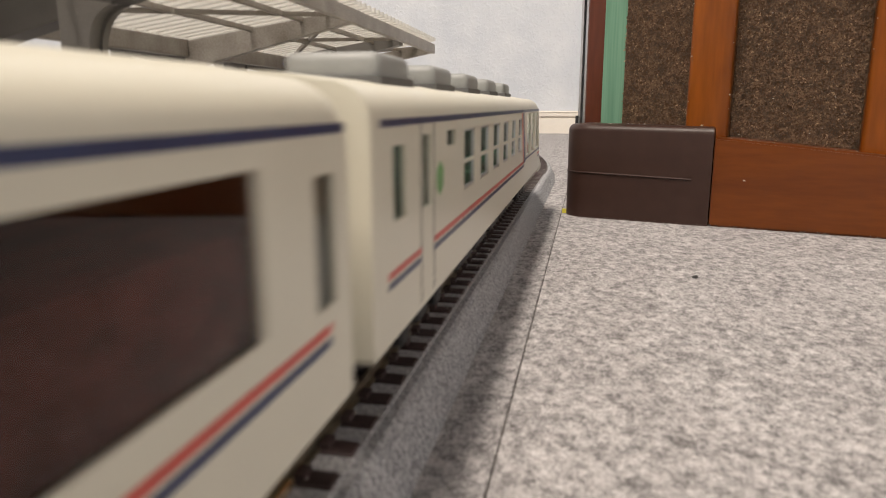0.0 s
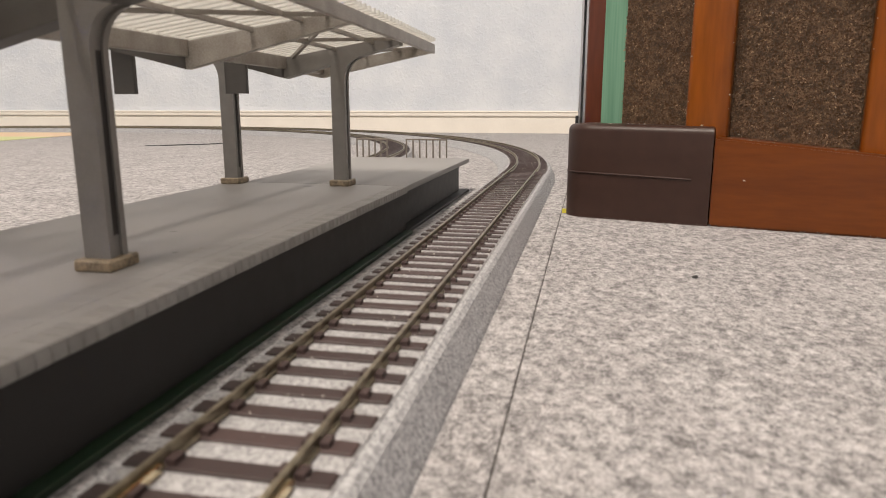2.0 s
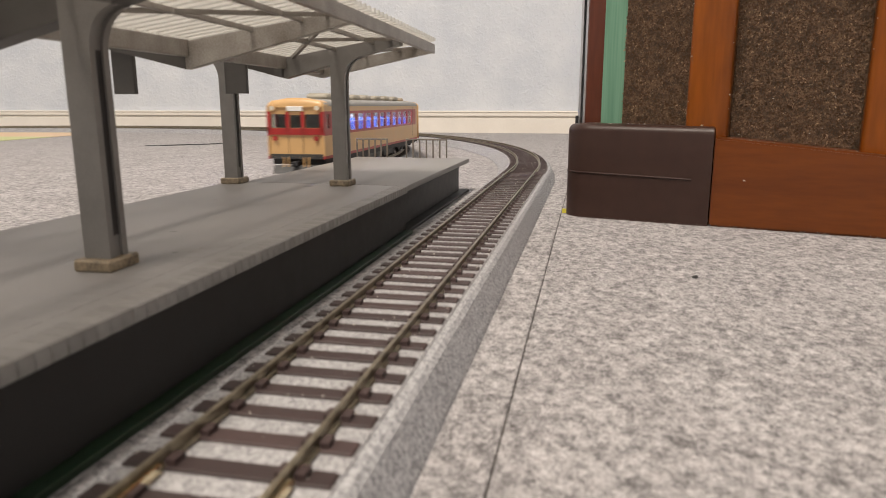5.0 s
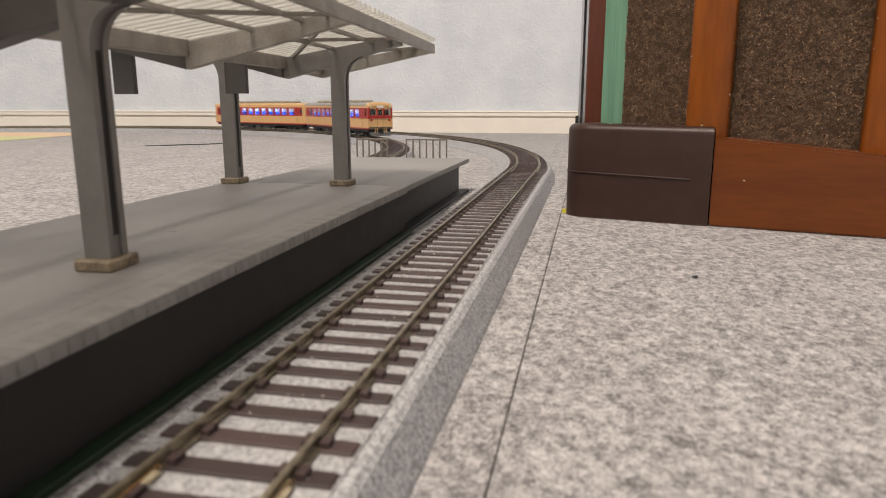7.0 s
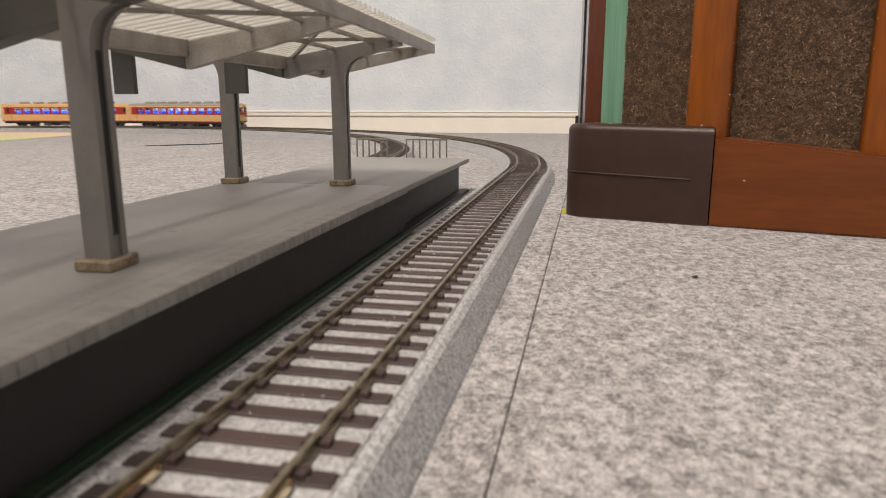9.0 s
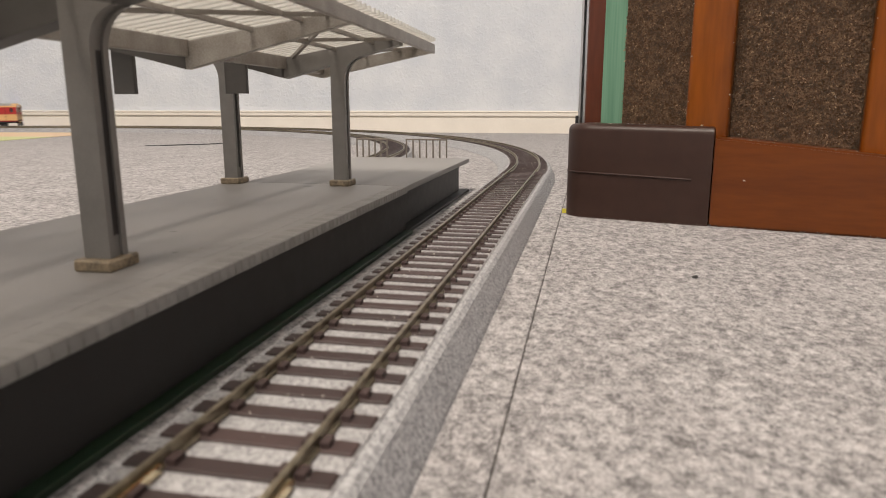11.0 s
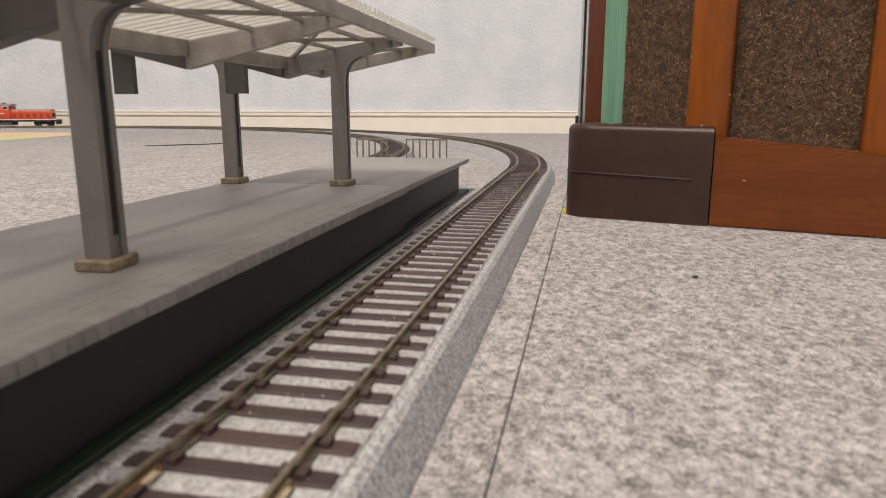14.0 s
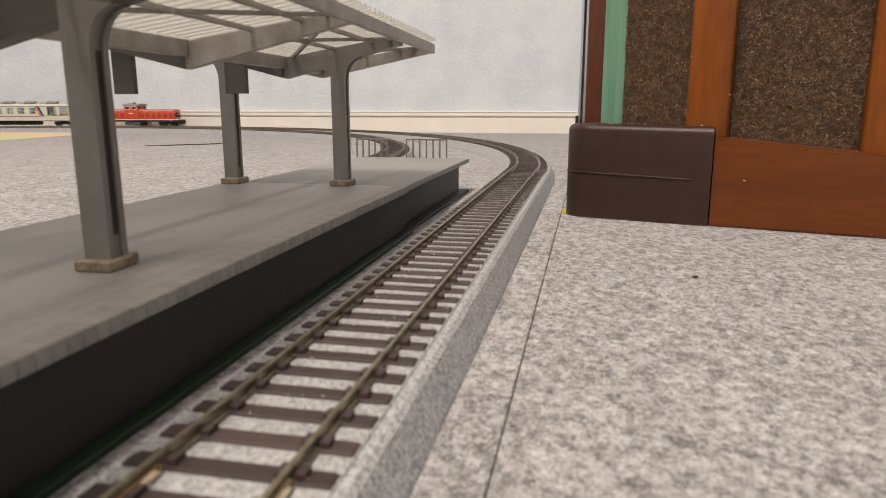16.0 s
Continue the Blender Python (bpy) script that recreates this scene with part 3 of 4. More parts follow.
def furniture():
    th = empty("wooden_frame", 32.2, 267.5, FLOOR, -15.0)
    tagged(th, "orange-brown wooden frame with carpeted panels and dark plastic corner", "furniture")
    # local: x along the front, y into the depth, z up
    b = bmesh.new()
    rim = 3.4
    rows = []
    for inset, z in [(0.0, 0.0), (0.0, 22.0)] + [(rim * (1 - math.cos(radians(w))), 45.0 - rim * (1 - math.sin(radians(w)))) for w in range(0, 91, 15)] + [(rim + 3.0, 45.15)]:
        ring = []
        for cx, cy, a0 in ((11.5, 14.0, 180), (66.8, 0.0, 270), (66.8, 45.0, 0), (11.5, 31.0, 90)):
            r = 14.0 - inset
            for k in range(13 if cx < 20 else 1):
                w = radians(a0 + 90 * k / 12)
                if cx < 20:
                    ring.append((cx + r * math.cos(w), cy + r * math.sin(w), z))
                else:
                    ring.append((cx - 0.25 * inset, cy + inset if cy < 20 else cy - inset, z - (z / 45.0) * 0.8))
        rows.append([b.verts.new(Vector(p) * K) for p in ring])
    for p, q in zip(rows, rows[1:]):
        for k in range(len(p)):
            b.faces.new((p[k], p[(k + 1) % len(p)], q[(k + 1) % len(p)], q[k]))
    b.faces.new(rows[0][::-1]); b.faces.new(rows[-1])
    corner = part("corner_block", b, CORNER, th, "dark brown moulded plastic corner block", smooth=True)
    ridge = bmesh.new()
    tube(ridge, (11.5, -0.1, 22.0), (58.5, -0.1, 20.8), 0.45, 8)
    pts = [(11.5 - 14.1 * math.sin(radians(a)), 14.0 - 14.1 * math.cos(radians(a))) for a in range(0, 91, 10)]
    for p, q in zip(pts, pts[1:]):
        tube(ridge, (p[0], p[1], 22.0), (q[0], q[1], 22.0), 0.42, 8)
    part("moulded_ridge", ridge, CORNER, corner)
    b = bmesh.new()
    prism(b, [(67.2, 0), (260, 0), (260, 22.0), (67.2, 40.0)], 0.8, 30.0)
    bmesh.ops.bevel(b, geom=list(b.edges), offset=0.9 * K, segments=2, affect="EDGES")
    part("bottom_rail", b, WOOD, th, "orange-brown varnished wooden rail", smooth=True)
    for x0, x1, y0 in ((53.2, 71.5, 6.5), (123.0, 142.0, 6.5)):
        bx("stile", th, WOOD_UP, (x0, x1, y0, y0 + 16, 30.0, 520), 2.2, "", 3)
    for x0, x1 in ((22.5, 53.0), (71.2, 123.5), (141.5, 235.5)):
        panel = bx("carpet_panel", th, PILE, (x0, x1, 16.0, 24.0, 30.0, 520), 0.6, "dark brown short-pile carpet panel")
        if x0 < 130:
            rng = random.Random(int(x0))
            vs, fs = [], []
            n = int((x1 - x0) * 78 / 0.22)
            for _ in range(n):
                x, z = rng.uniform(x0 + 0.3, x1 - 0.3), rng.uniform(32, 112)
                r, ln = rng.uniform(0.26, 0.52), rng.uniform(0.4, 1.1)
                tx, tz = x + rng.gauss(0, 0.4), z + rng.gauss(-0.15, 0.4)
                a0 = rng.uniform(0, 2.1)
                o = len(vs)
                for k in range(3):
                    vs.append(((x + r * math.cos(a0 + 2.1 * k)) * K, 16.1 * K, (z + r * math.sin(a0 + 2.1 * k)) * K))
                for k in range(3):
                    vs.append(((tx + 0.6 * r * math.cos(a0 + 1 + 2.1 * k)) * K, (16.0 - ln) * K, (tz + 0.6 * r * math.sin(a0 + 1 + 2.1 * k)) * K))
                fs += [(o, o + 1, o + 4, o + 3), (o + 1, o + 2, o + 5, o + 4), (o + 2, o, o + 3, o + 5), (o + 3, o + 4, o + 5)]
            me = bpy.data.meshes.new("pile")
            me.from_pydata(vs, [], fs)
            me.materials.append(TUFT)
            ob = new("tuft_layer", me)
            ob.parent = panel
            tagged(ob, "short brown carpet pile", kind="stuff")
    bx("green_board", th, GREEN_BOARD, (11.5, 22.2, 18.5, 22.5, 38.0, 520), 0.2, "green stained board edge")
    bx("dark_post", th, WOOD_DARK, (1.6, 11.2, 24, 42, 38.0, 520), 0.8, "dark red-brown post")
    bx("metal_strip", th, ALU, (-3.4, -2.2, 30, 42, 44.0, 520), 0.1, "thin grey metal strip")
    bx("metal_strip", th, ALU, (-1.6, 0.6, 32, 42, 44.0, 520), 0.1)
    rng = random.Random(11)
    lint = [(80.5, -0.1, 21.5), (61.0, 3.2, 44.9), (36.0, 3.0, 45.2), (20.0, 4.0, 45.2)]
    lint += [(rng.choice((53.4, 71.2, 54.0, 123.4)), 6.4, rng.uniform(46, 112)) for _ in range(16)]
    lint += [(rng.uniform(70, 122), rng.uniform(0.6, 3.0), 0) for _ in range(9)]
    lint += [(rng.uniform(8, 64), rng.uniform(3.4, 12.0), 45.2) for _ in range(10)]
    lint += [(rng.uniform(72, 122), 14.9, rng.uniform(34, 110)) for _ in range(14)]
    for k, (x, y, z) in enumerate(lint):
        if z == 0:
            z = 40.1 - (x - 67.2) * 0.0934
        s = bmesh.new()
        r = 0.35 if k < 4 else rng.uniform(0.1, 0.24)
        bmesh.ops.create_icosphere(s, subdivisions=1, radius=r * K)
        for v in s.verts:
            v.co.x *= rng.uniform(0.7, 2.2)
        bmesh.ops.translate(s, verts=s.verts, vec=Vector((x, y, z)) * K)
        part("dust_speck", s, LINT_GLINT, th)
    vs, fs = [], []
    rng = random.Random(5)
    for _ in range(420):
        x, y = rng.uniform(8, 190), rng.uniform(-1.6, 0.6)
        a, ln, h = rng.uniform(0, 6.28), rng.uniform(0.6, 2.4), rng.uniform(0.15, 1.1) ** 1.5
        o = len(vs)
        w = 0.07
        for q in ((x - w, y, 0.0), (x + w, y, 0.0), (x + 0.5 * ln * math.cos(a) + w, y - 0.3, h), (x + 0.5 * ln * math.cos(a) - w, y - 0.3, h), (x + ln * math.cos(a), y - 0.3 + 0.4 * math.sin(a), h * 0.8)):
            vs.append(Vector(q) * K)
        fs += [(o, o + 1, o + 2, o + 3), (o + 3, o + 2, o + 4)]
    me = bpy.data.meshes.new("fibres")
    me.from_pydata(vs, [], fs)
    me.materials.append(FUZZ)
    fuzz = new("carpet_fuzz", me)
    fuzz.matrix_world = th.matrix_world.copy()
    tagged(fuzz, "loose pale carpet fibres along the wooden frame", "carpet fibres", kind="stuff")
    part("latch", tube(bmesh.new(), (-3.0, 27, 44.5), (-3.0, 27, 48.5), 0.8, 10), UNDER, th)
    tape = bx("yellow_tape", None, mat("yellow_tape", (0.62, 0.55, 0.06), 0.5), (31.0, 33.0, 277.0, 278.0, FLOOR, FLOOR + 2.2))
    tagged(tape, "scrap of yellow tape by the corner block", "tape")


PILE = pile_material()
FUZZ = mat("grey_fuzz", (0.30, 0.28, 0.26), 0.9)
# pale lint and dust; also colours the flakes painted as track glints
LINT_GLINT = mat("pale_lint_and_glint", (0.55, 0.52, 0.46), 0.9)


def tuft_material():
    m = bpy.data.materials.new("brown_tuft")
    nt, p = nodes_of(m)
    n, l = nt.nodes, nt.links
    g = n.new("ShaderNodeNewGeometry")
    r = n.new("ShaderNodeValToRGB")
    e = r.color_ramp.elements
    e[0].color, e[1].color = (0.105, 0.060, 0.034, 1), (0.42, 0.29, 0.18, 1)
    k = e.new(0.92); k.color = (0.20, 0.122, 0.070, 1)
    tc = n.new("ShaderNodeTexCoord")
    cl = n.new("ShaderNodeTexNoise"); cl.inputs["Scale"].default_value = 420; cl.inputs["Detail"].default_value = 3
    l.new(tc.outputs["Object"], cl.inputs["Vector"])
    mr = n.new("ShaderNodeMapRange"); mr.inputs[1].default_value, mr.inputs[2].default_value = 0.35, 0.65; mr.inputs[3].default_value, mr.inputs[4].default_value = 0.65, 1.5
    l.new(cl.outputs["Fac"], mr.inputs[0])
    hs = n.new("ShaderNodeHueSaturation")
    l.new(mr.outputs[0], hs.inputs["Value"]); l.new(r.outputs[0], hs.inputs["Color"])
    l.new(g.outputs["Random Per Island"], r.inputs[0]); l.new(hs.outputs[0], p.inputs["Base Color"])
    p.inputs["Roughness"].default_value = 0.6
    return m


TUFT = tuft_material()


# ---- rolling stock; local y is the way it runs, z = 0 at sleeper tops ----
def bogie(parent, y, side_mat=UNDER, wb=26.0):
    bm = bmesh.new()
    for s in (-11.8, 11.8):
        box(bm, s - 1.2, s + 1.2, y - wb / 2 - 5, y + wb / 2 + 5, 7.0, 10.2, 0.5)
        for e in (-wb / 2, wb / 2):
            box(bm, s - 1.6, s + 1.6, y + e - 2.6, y + e + 2.6, 4.4, 9.0, 0.5)
        box(bm, s - 1.5, s + 1.5, y - 4, y + 4, 5.0, 11.0, 0.6)
    box(bm, -11, 11, y - 3, y + 3, 7, 12.0)
    b = part("bogie", bm, side_mat, parent)
    for e in (-wb / 2, wb / 2):
        w = bmesh.new()
        for s in (-8.4, 8.4):
            tube(w, (s - 1.2, y + e, 7.6), (s + 1.2, y + e, 7.6), 5.4, 20)
            tube(w, (s * 0.86 - 0.4, y + e, 7.6), (s * 0.86 + 0.4, y + e, 7.6), 6.1, 20)
        tube(w, (-8, y + e, 7.6), (8, y + e, 7.6), 1.0, 8)
        part("wheelset", w, WHEEL, b, smooth=True)
    return b


def roof_outline(half, z0, z1, r, n=7):
    """Half a car roof's outline: side top, rounded shoulder, gentle crown, mirrored."""
    pts = []
    for k in range(n + 1):
        a = k / n * math.pi / 2
        pts.append((half - r + r * math.cos(a) ** 0.8, z0 + (z1 - z0) * 0.78 * math.sin(a)))
    pts.append(((half - r) * 0.5, z0 + (z1 - z0) * 0.96))
    return pts + [(0, z1)] + [(-x, z) for x, z in reversed(pts)]


def roof_mesh(half, z0, z1, r, ya, yb, round_end=0.0):
    """A roof; a rounded end (mm) is closed at the ya side with shrinking outlines."""
    o = roof_outline(half, z0, z1, r)
    bm = bmesh.new()
    rings = []
    ys = []
    if round_end:
        for k in range(0, 8):
            a = k / 7 * math.pi / 2
            ys.append((ya + round_end * (1 - math.cos(a)), 0.25 + 0.75 * math.sin(a)))
    else:
        ys.append((ya, 1.0))
    ys.append((yb, 1.0))
    for y, f in ys:
        rings.append([bm.verts.new(Vector((x * (0.93 + 0.07 * f), y, z0 + (z - z0) * f)) * K) for x, z in o])
    for p, q in zip(rings, rings[1:]):
        for j in range(len(o) - 1):
            bm.faces.new((p[j], p[j + 1], q[j + 1], q[j]))
    bm.faces.new(rings[0][::-1]); bm.faces.new(rings[-1])
    for p, q in zip(rings, rings[1:]):
        bm.faces.new((p[-1], p[0], q[0], q[-1]))
    return bm


def seats(parent, y0, y1, n, m, z0=17.0, z1=29.0, half=15.5):
    for i in range(n):
        y = y0 + (y1 - y0) * (i + 0.5) / n
        for s in (-1, 1):
            bm = bmesh.new()
            box(bm, s * 3.5 if s > 0 else -half, half if s > 0 else -3.5, y - 1.4, y + 1.4, z0, z1, 0.6)
            box(bm, s * 3.5 if s > 0 else -half, half if s > 0 else -3.5, y + 1.4, y + 5.8, z0, z0 + 5.0, 0.5)
            part("seat", bm, m, parent)


L_W = 280.0
HALF = 18.0


def white_shell(th, pano):
    """The ivory excursion coach. Its tail (negative y) is the panorama end where pano is set."""
    L = L_W / 2
    zb, zs, zr = 13.5, 43.2, 49.0
    holes = []
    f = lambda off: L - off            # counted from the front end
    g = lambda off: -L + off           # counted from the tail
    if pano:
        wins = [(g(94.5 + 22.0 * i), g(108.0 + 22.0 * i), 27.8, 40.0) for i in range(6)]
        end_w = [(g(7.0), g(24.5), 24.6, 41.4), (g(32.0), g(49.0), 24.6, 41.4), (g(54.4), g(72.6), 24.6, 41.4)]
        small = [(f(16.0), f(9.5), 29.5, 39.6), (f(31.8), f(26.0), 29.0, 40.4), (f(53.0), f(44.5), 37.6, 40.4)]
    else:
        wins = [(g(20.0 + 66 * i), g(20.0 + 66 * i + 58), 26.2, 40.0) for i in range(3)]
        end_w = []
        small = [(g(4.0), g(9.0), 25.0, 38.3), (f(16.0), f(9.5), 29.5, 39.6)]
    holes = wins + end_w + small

    def rake(bm):
        """The panorama end leans forward towards the roof; the lean fades out at its first window pillar."""
        if pano:
            for v in bm.verts:
                fade = min(1.0, max(0.0, (-L + 24.5 - v.co.y / K) / 24.5))
                v.co.y += fade * max(0.0, v.co.z / K - 21.8) * 0.47 * K
        return bm

    for s in (-1, 1):
        xa, xb = (HALF - 0.9, HALF) if s > 0 else (-HALF, -HALF + 0.9)
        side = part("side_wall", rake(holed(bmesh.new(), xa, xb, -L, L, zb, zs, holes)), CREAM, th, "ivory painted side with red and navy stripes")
        o = HALF * s
        def strip(name, m, ya, yb, za, zc):
            bx(name, side, m, ((o - 0.06, o + 0.06) if s > 0 else (o - 0.06, o + 0.06)) + (ya, yb, za, zc))
        strip("navy_line", NAVY, -L + (11.0 if pano else 1.0), L - 4.0, 42.1, 43.1)
        ends = [(-L + (85 if pano else 6.0), L - 33.4), (L - 24.6, L - 6.6)]
        if not pano:
            ends = [(-L + 6.0, L - 6.6)]
        for a, b in ends:
            strip("red_line", REDLINE, a, b, 22.3, 23.3)
            strip("navy_line", NAVY, a, b, 20.9, 21.9)
        if pano:
            strip("navy_line", NAVY, -L + 1.5, -L + 79.0, 23.2, 24.0)
            strip("red_line", REDLINE, -L + 2.0, -L + 13.0, 21.2, 22.0)
            strip("navy_line", NAVY, -L + 2.0, -L + 13.0, 19.9, 20.7)
            for name, m, lo, hi in (("red_band", SALMON, (84.0, 88.0), (93.0, 97.0)), ("navy_band", NAVY, (78.5, 83.5), (87.5, 92.5))):
                bm = bmesh.new()
                prism(bm, [(-L + lo[0], 22.3), (-L + lo[1], 22.3), (-L + hi[1], 42.0), (-L + hi[0], 42.0)], o - 0.06, o + 0.06, "x")
                part(name, bm, m, side)
            part("green_mark", tube(bmesh.new(), (o - 0.1, L - 38.2, 32.6), (o + 0.08, L - 38.2, 32.6), 2.9, 6), GREENMARK, side)
            bx("door_groove", side, SEAM, (o - 0.05, o + 0.03, L - 33.6, L - 33.2, zb + 1, 42.0))
            bx("door_groove", side, SEAM, (o - 0.05, o + 0.03, L - 24.8, L - 24.4, zb + 1, 42.0))
        for a, b, c, d in holes:
            frame_w = 0.5
            xs = (o - 0.75, o - 0.5) if s > 0 else (o + 0.5, o + 0.75)
            pane = part("window_pane", rake(box(bmesh.new(), *xs, a, b, c, d)), PANE_DIM if (not pano and b - a > 20) else PANE, side)
            pane.visible_shadow = False
            if b - a > 10 and (a, b, c, d) in wins and pano:
                bx("sash_bar", side, CREAM, ((o - 0.7, o - 0.25) if s > 0 else (o + 0.25, o + 0.7)) + (a, b, (c + d) / 2 - 0.9, (c + d) / 2 - 0.1))
                xs = (o - 0.8, o - 0.3) if s > 0 else (o + 0.3, o + 0.8)
                bm = bmesh.new()
                box(bm, *xs, a, a + frame_w, c, d); box(bm, *xs, b - frame_w, b, c, d); box(bm, *xs, a, b, c, c + frame_w); box(bm, *xs, a, b, d - frame_w, d)
                part("window_frame", bm, ALU, side)
    part("roof", roof_mesh(HALF, zs, zr, 6.5, -L + (9.6 if pano else 0.0), L, 16.0 if pano else 5.0), CREAM, th, "smooth ivory roof", smooth=True)
    # ends
    end_f = bx("end_wall", th, CREAM, (-HALF + 0.9, HALF - 0.9, L - 0.9, L, zb, zs))
    bx("door", end_f, INNERWHITE, (-5, 5, L, L + 0.3, zb + 2, zs - 4), 0.1)
    if pano:
        bm = bmesh.new()
        holed(bm, 0, 0.9, -HALF + 0.9, HALF - 0.9, zb, zs, [(-15.5, -1.0, 25, 41), (1.0, 15.5, 25, 41)])
        bmesh.ops.rotate(bm, verts=bm.verts, cent=(0, 0, 0), matrix=Matrix.Rotation(radians(90), 3, "Z"))
        bmesh.ops.translate(bm, verts=bm.verts, vec=(0, (-L + 0.9) * K, 0))
        e = part("end_wall", rake(bm), CREAM, th)
        for a, b in ((-15.5, -1.0), (1.0, 15.5)):
            part("window_pane", rake(box(bmesh.new(), a, b, -L + 0.4, -L + 0.6, 25, 41)), PANE, e).visible_shadow = False
        for sx in (-12, 12):
            part("tail_lamp", tube(bmesh.new(), (sx, -L - 0.3, 19), (sx, -L + 0.4, 19), 1.3, 12), REDLINE, e)
    else:
        bx("end_wall", th, CREAM, (-HALF + 0.9, HALF - 0.9, -L, -L + 0.9, zb, zs))
    part("gangway", box(bmesh.new(), -6, 6, L, L + 2.6, zb + 1, zs - 5, 0.6), UNDER, th)
    bx("floor_pan", th, FLOORRED, (-HALF + 0.9, HALF - 0.9, -L + 0.9, L - 0.9, zb, zb + 2.5))
    if pano:
        seats(th, -L + 92, L - 60, 10, SEATGREEN)
        seats(th, -L + 8, -L + 62, 4, SEATRED, 16, 26.5)
    else:
        # solid block added inside to give the large panes their maroon tone
        bx("maroon_filler", th, FILLERRED, (-HALF + 2.2, HALF - 2.2, -L + 12, L - 18, zb + 2.6, 35.0), 1.0, "solid maroon block added behind the large windows", 2)
    if pano:
        bx("end_window", end_f, PANE_DARK, (11.0, 15.8, L - 0.2, L + 0.15, 29.0, 39.6), 0.05, "dark end window")
        bx("partition", th, LOUNGE, (-HALF + 1, HALF - 1, -L + 82, -L + 83, zb + 2, zs))
    bx("partition", th, LOUNGE, (-HALF + 1, HALF - 1, L - 58, L - 57, zb + 2, zs))
    if pano:
        bx("light_strip", th, COACHLAMP, (-2.5, 2.5, -L + 16, L - 12, zs - 1.2, zs - 0.7), 0, "lit interior light strip")
    bx("inner_ceiling", th, INNERWHITE, (-HALF + 1, HALF - 1, -L + (12 if pano else 1), L - 1, zs - 0.6, zs - 0.1))
    # roof units
    for i, off in enumerate((66, 109, 151, 193, 235)):
        y = -L + off
        bm = bmesh.new()
        box(bm, -8.5, 8.5, y - 10.0, y + 10.0, zr - 1.2, zr + 4.6, 1.6, 3)
        u = part("roof_unit", bm, UNITGREY, th, "grey air conditioning unit", smooth=True)
        bx("unit_base", u, UNDER_GREY, (-9.0, 9.0, y - 10.8, y + 10.8, zr - 1.4, zr + 0.5))
        if i < 4:
            bx("vent_box", th, UNITGREY, (-5, 5, y + 15, y + 25, zr - 1.0, zr + 1.9), 0.8, "", 2)
    # underframe
    bx("underframe", th, UNDER, (-15.5, 15.5, -L + 4, L - 4, zb - 1.6, zb))
    for y in (-46, -22, 8, 34):
        bx("equipment_box", th, UNDER, (-12.5, 12.5, y, y + 21, 4.4, zb - 1.6), 0.5)
    bogie(th, -L + 45); bogie(th, L - 45)
    bx("coupler", th, UNDER, (-2, 2, -L - 4, -L + 8, 8.5, 11.5), 0.4)
    bx("coupler", th, UNDER, (-2, 2, L - 8, L + 4, 8.5, 11.5), 0.4)
    return th


L_K = 266.0


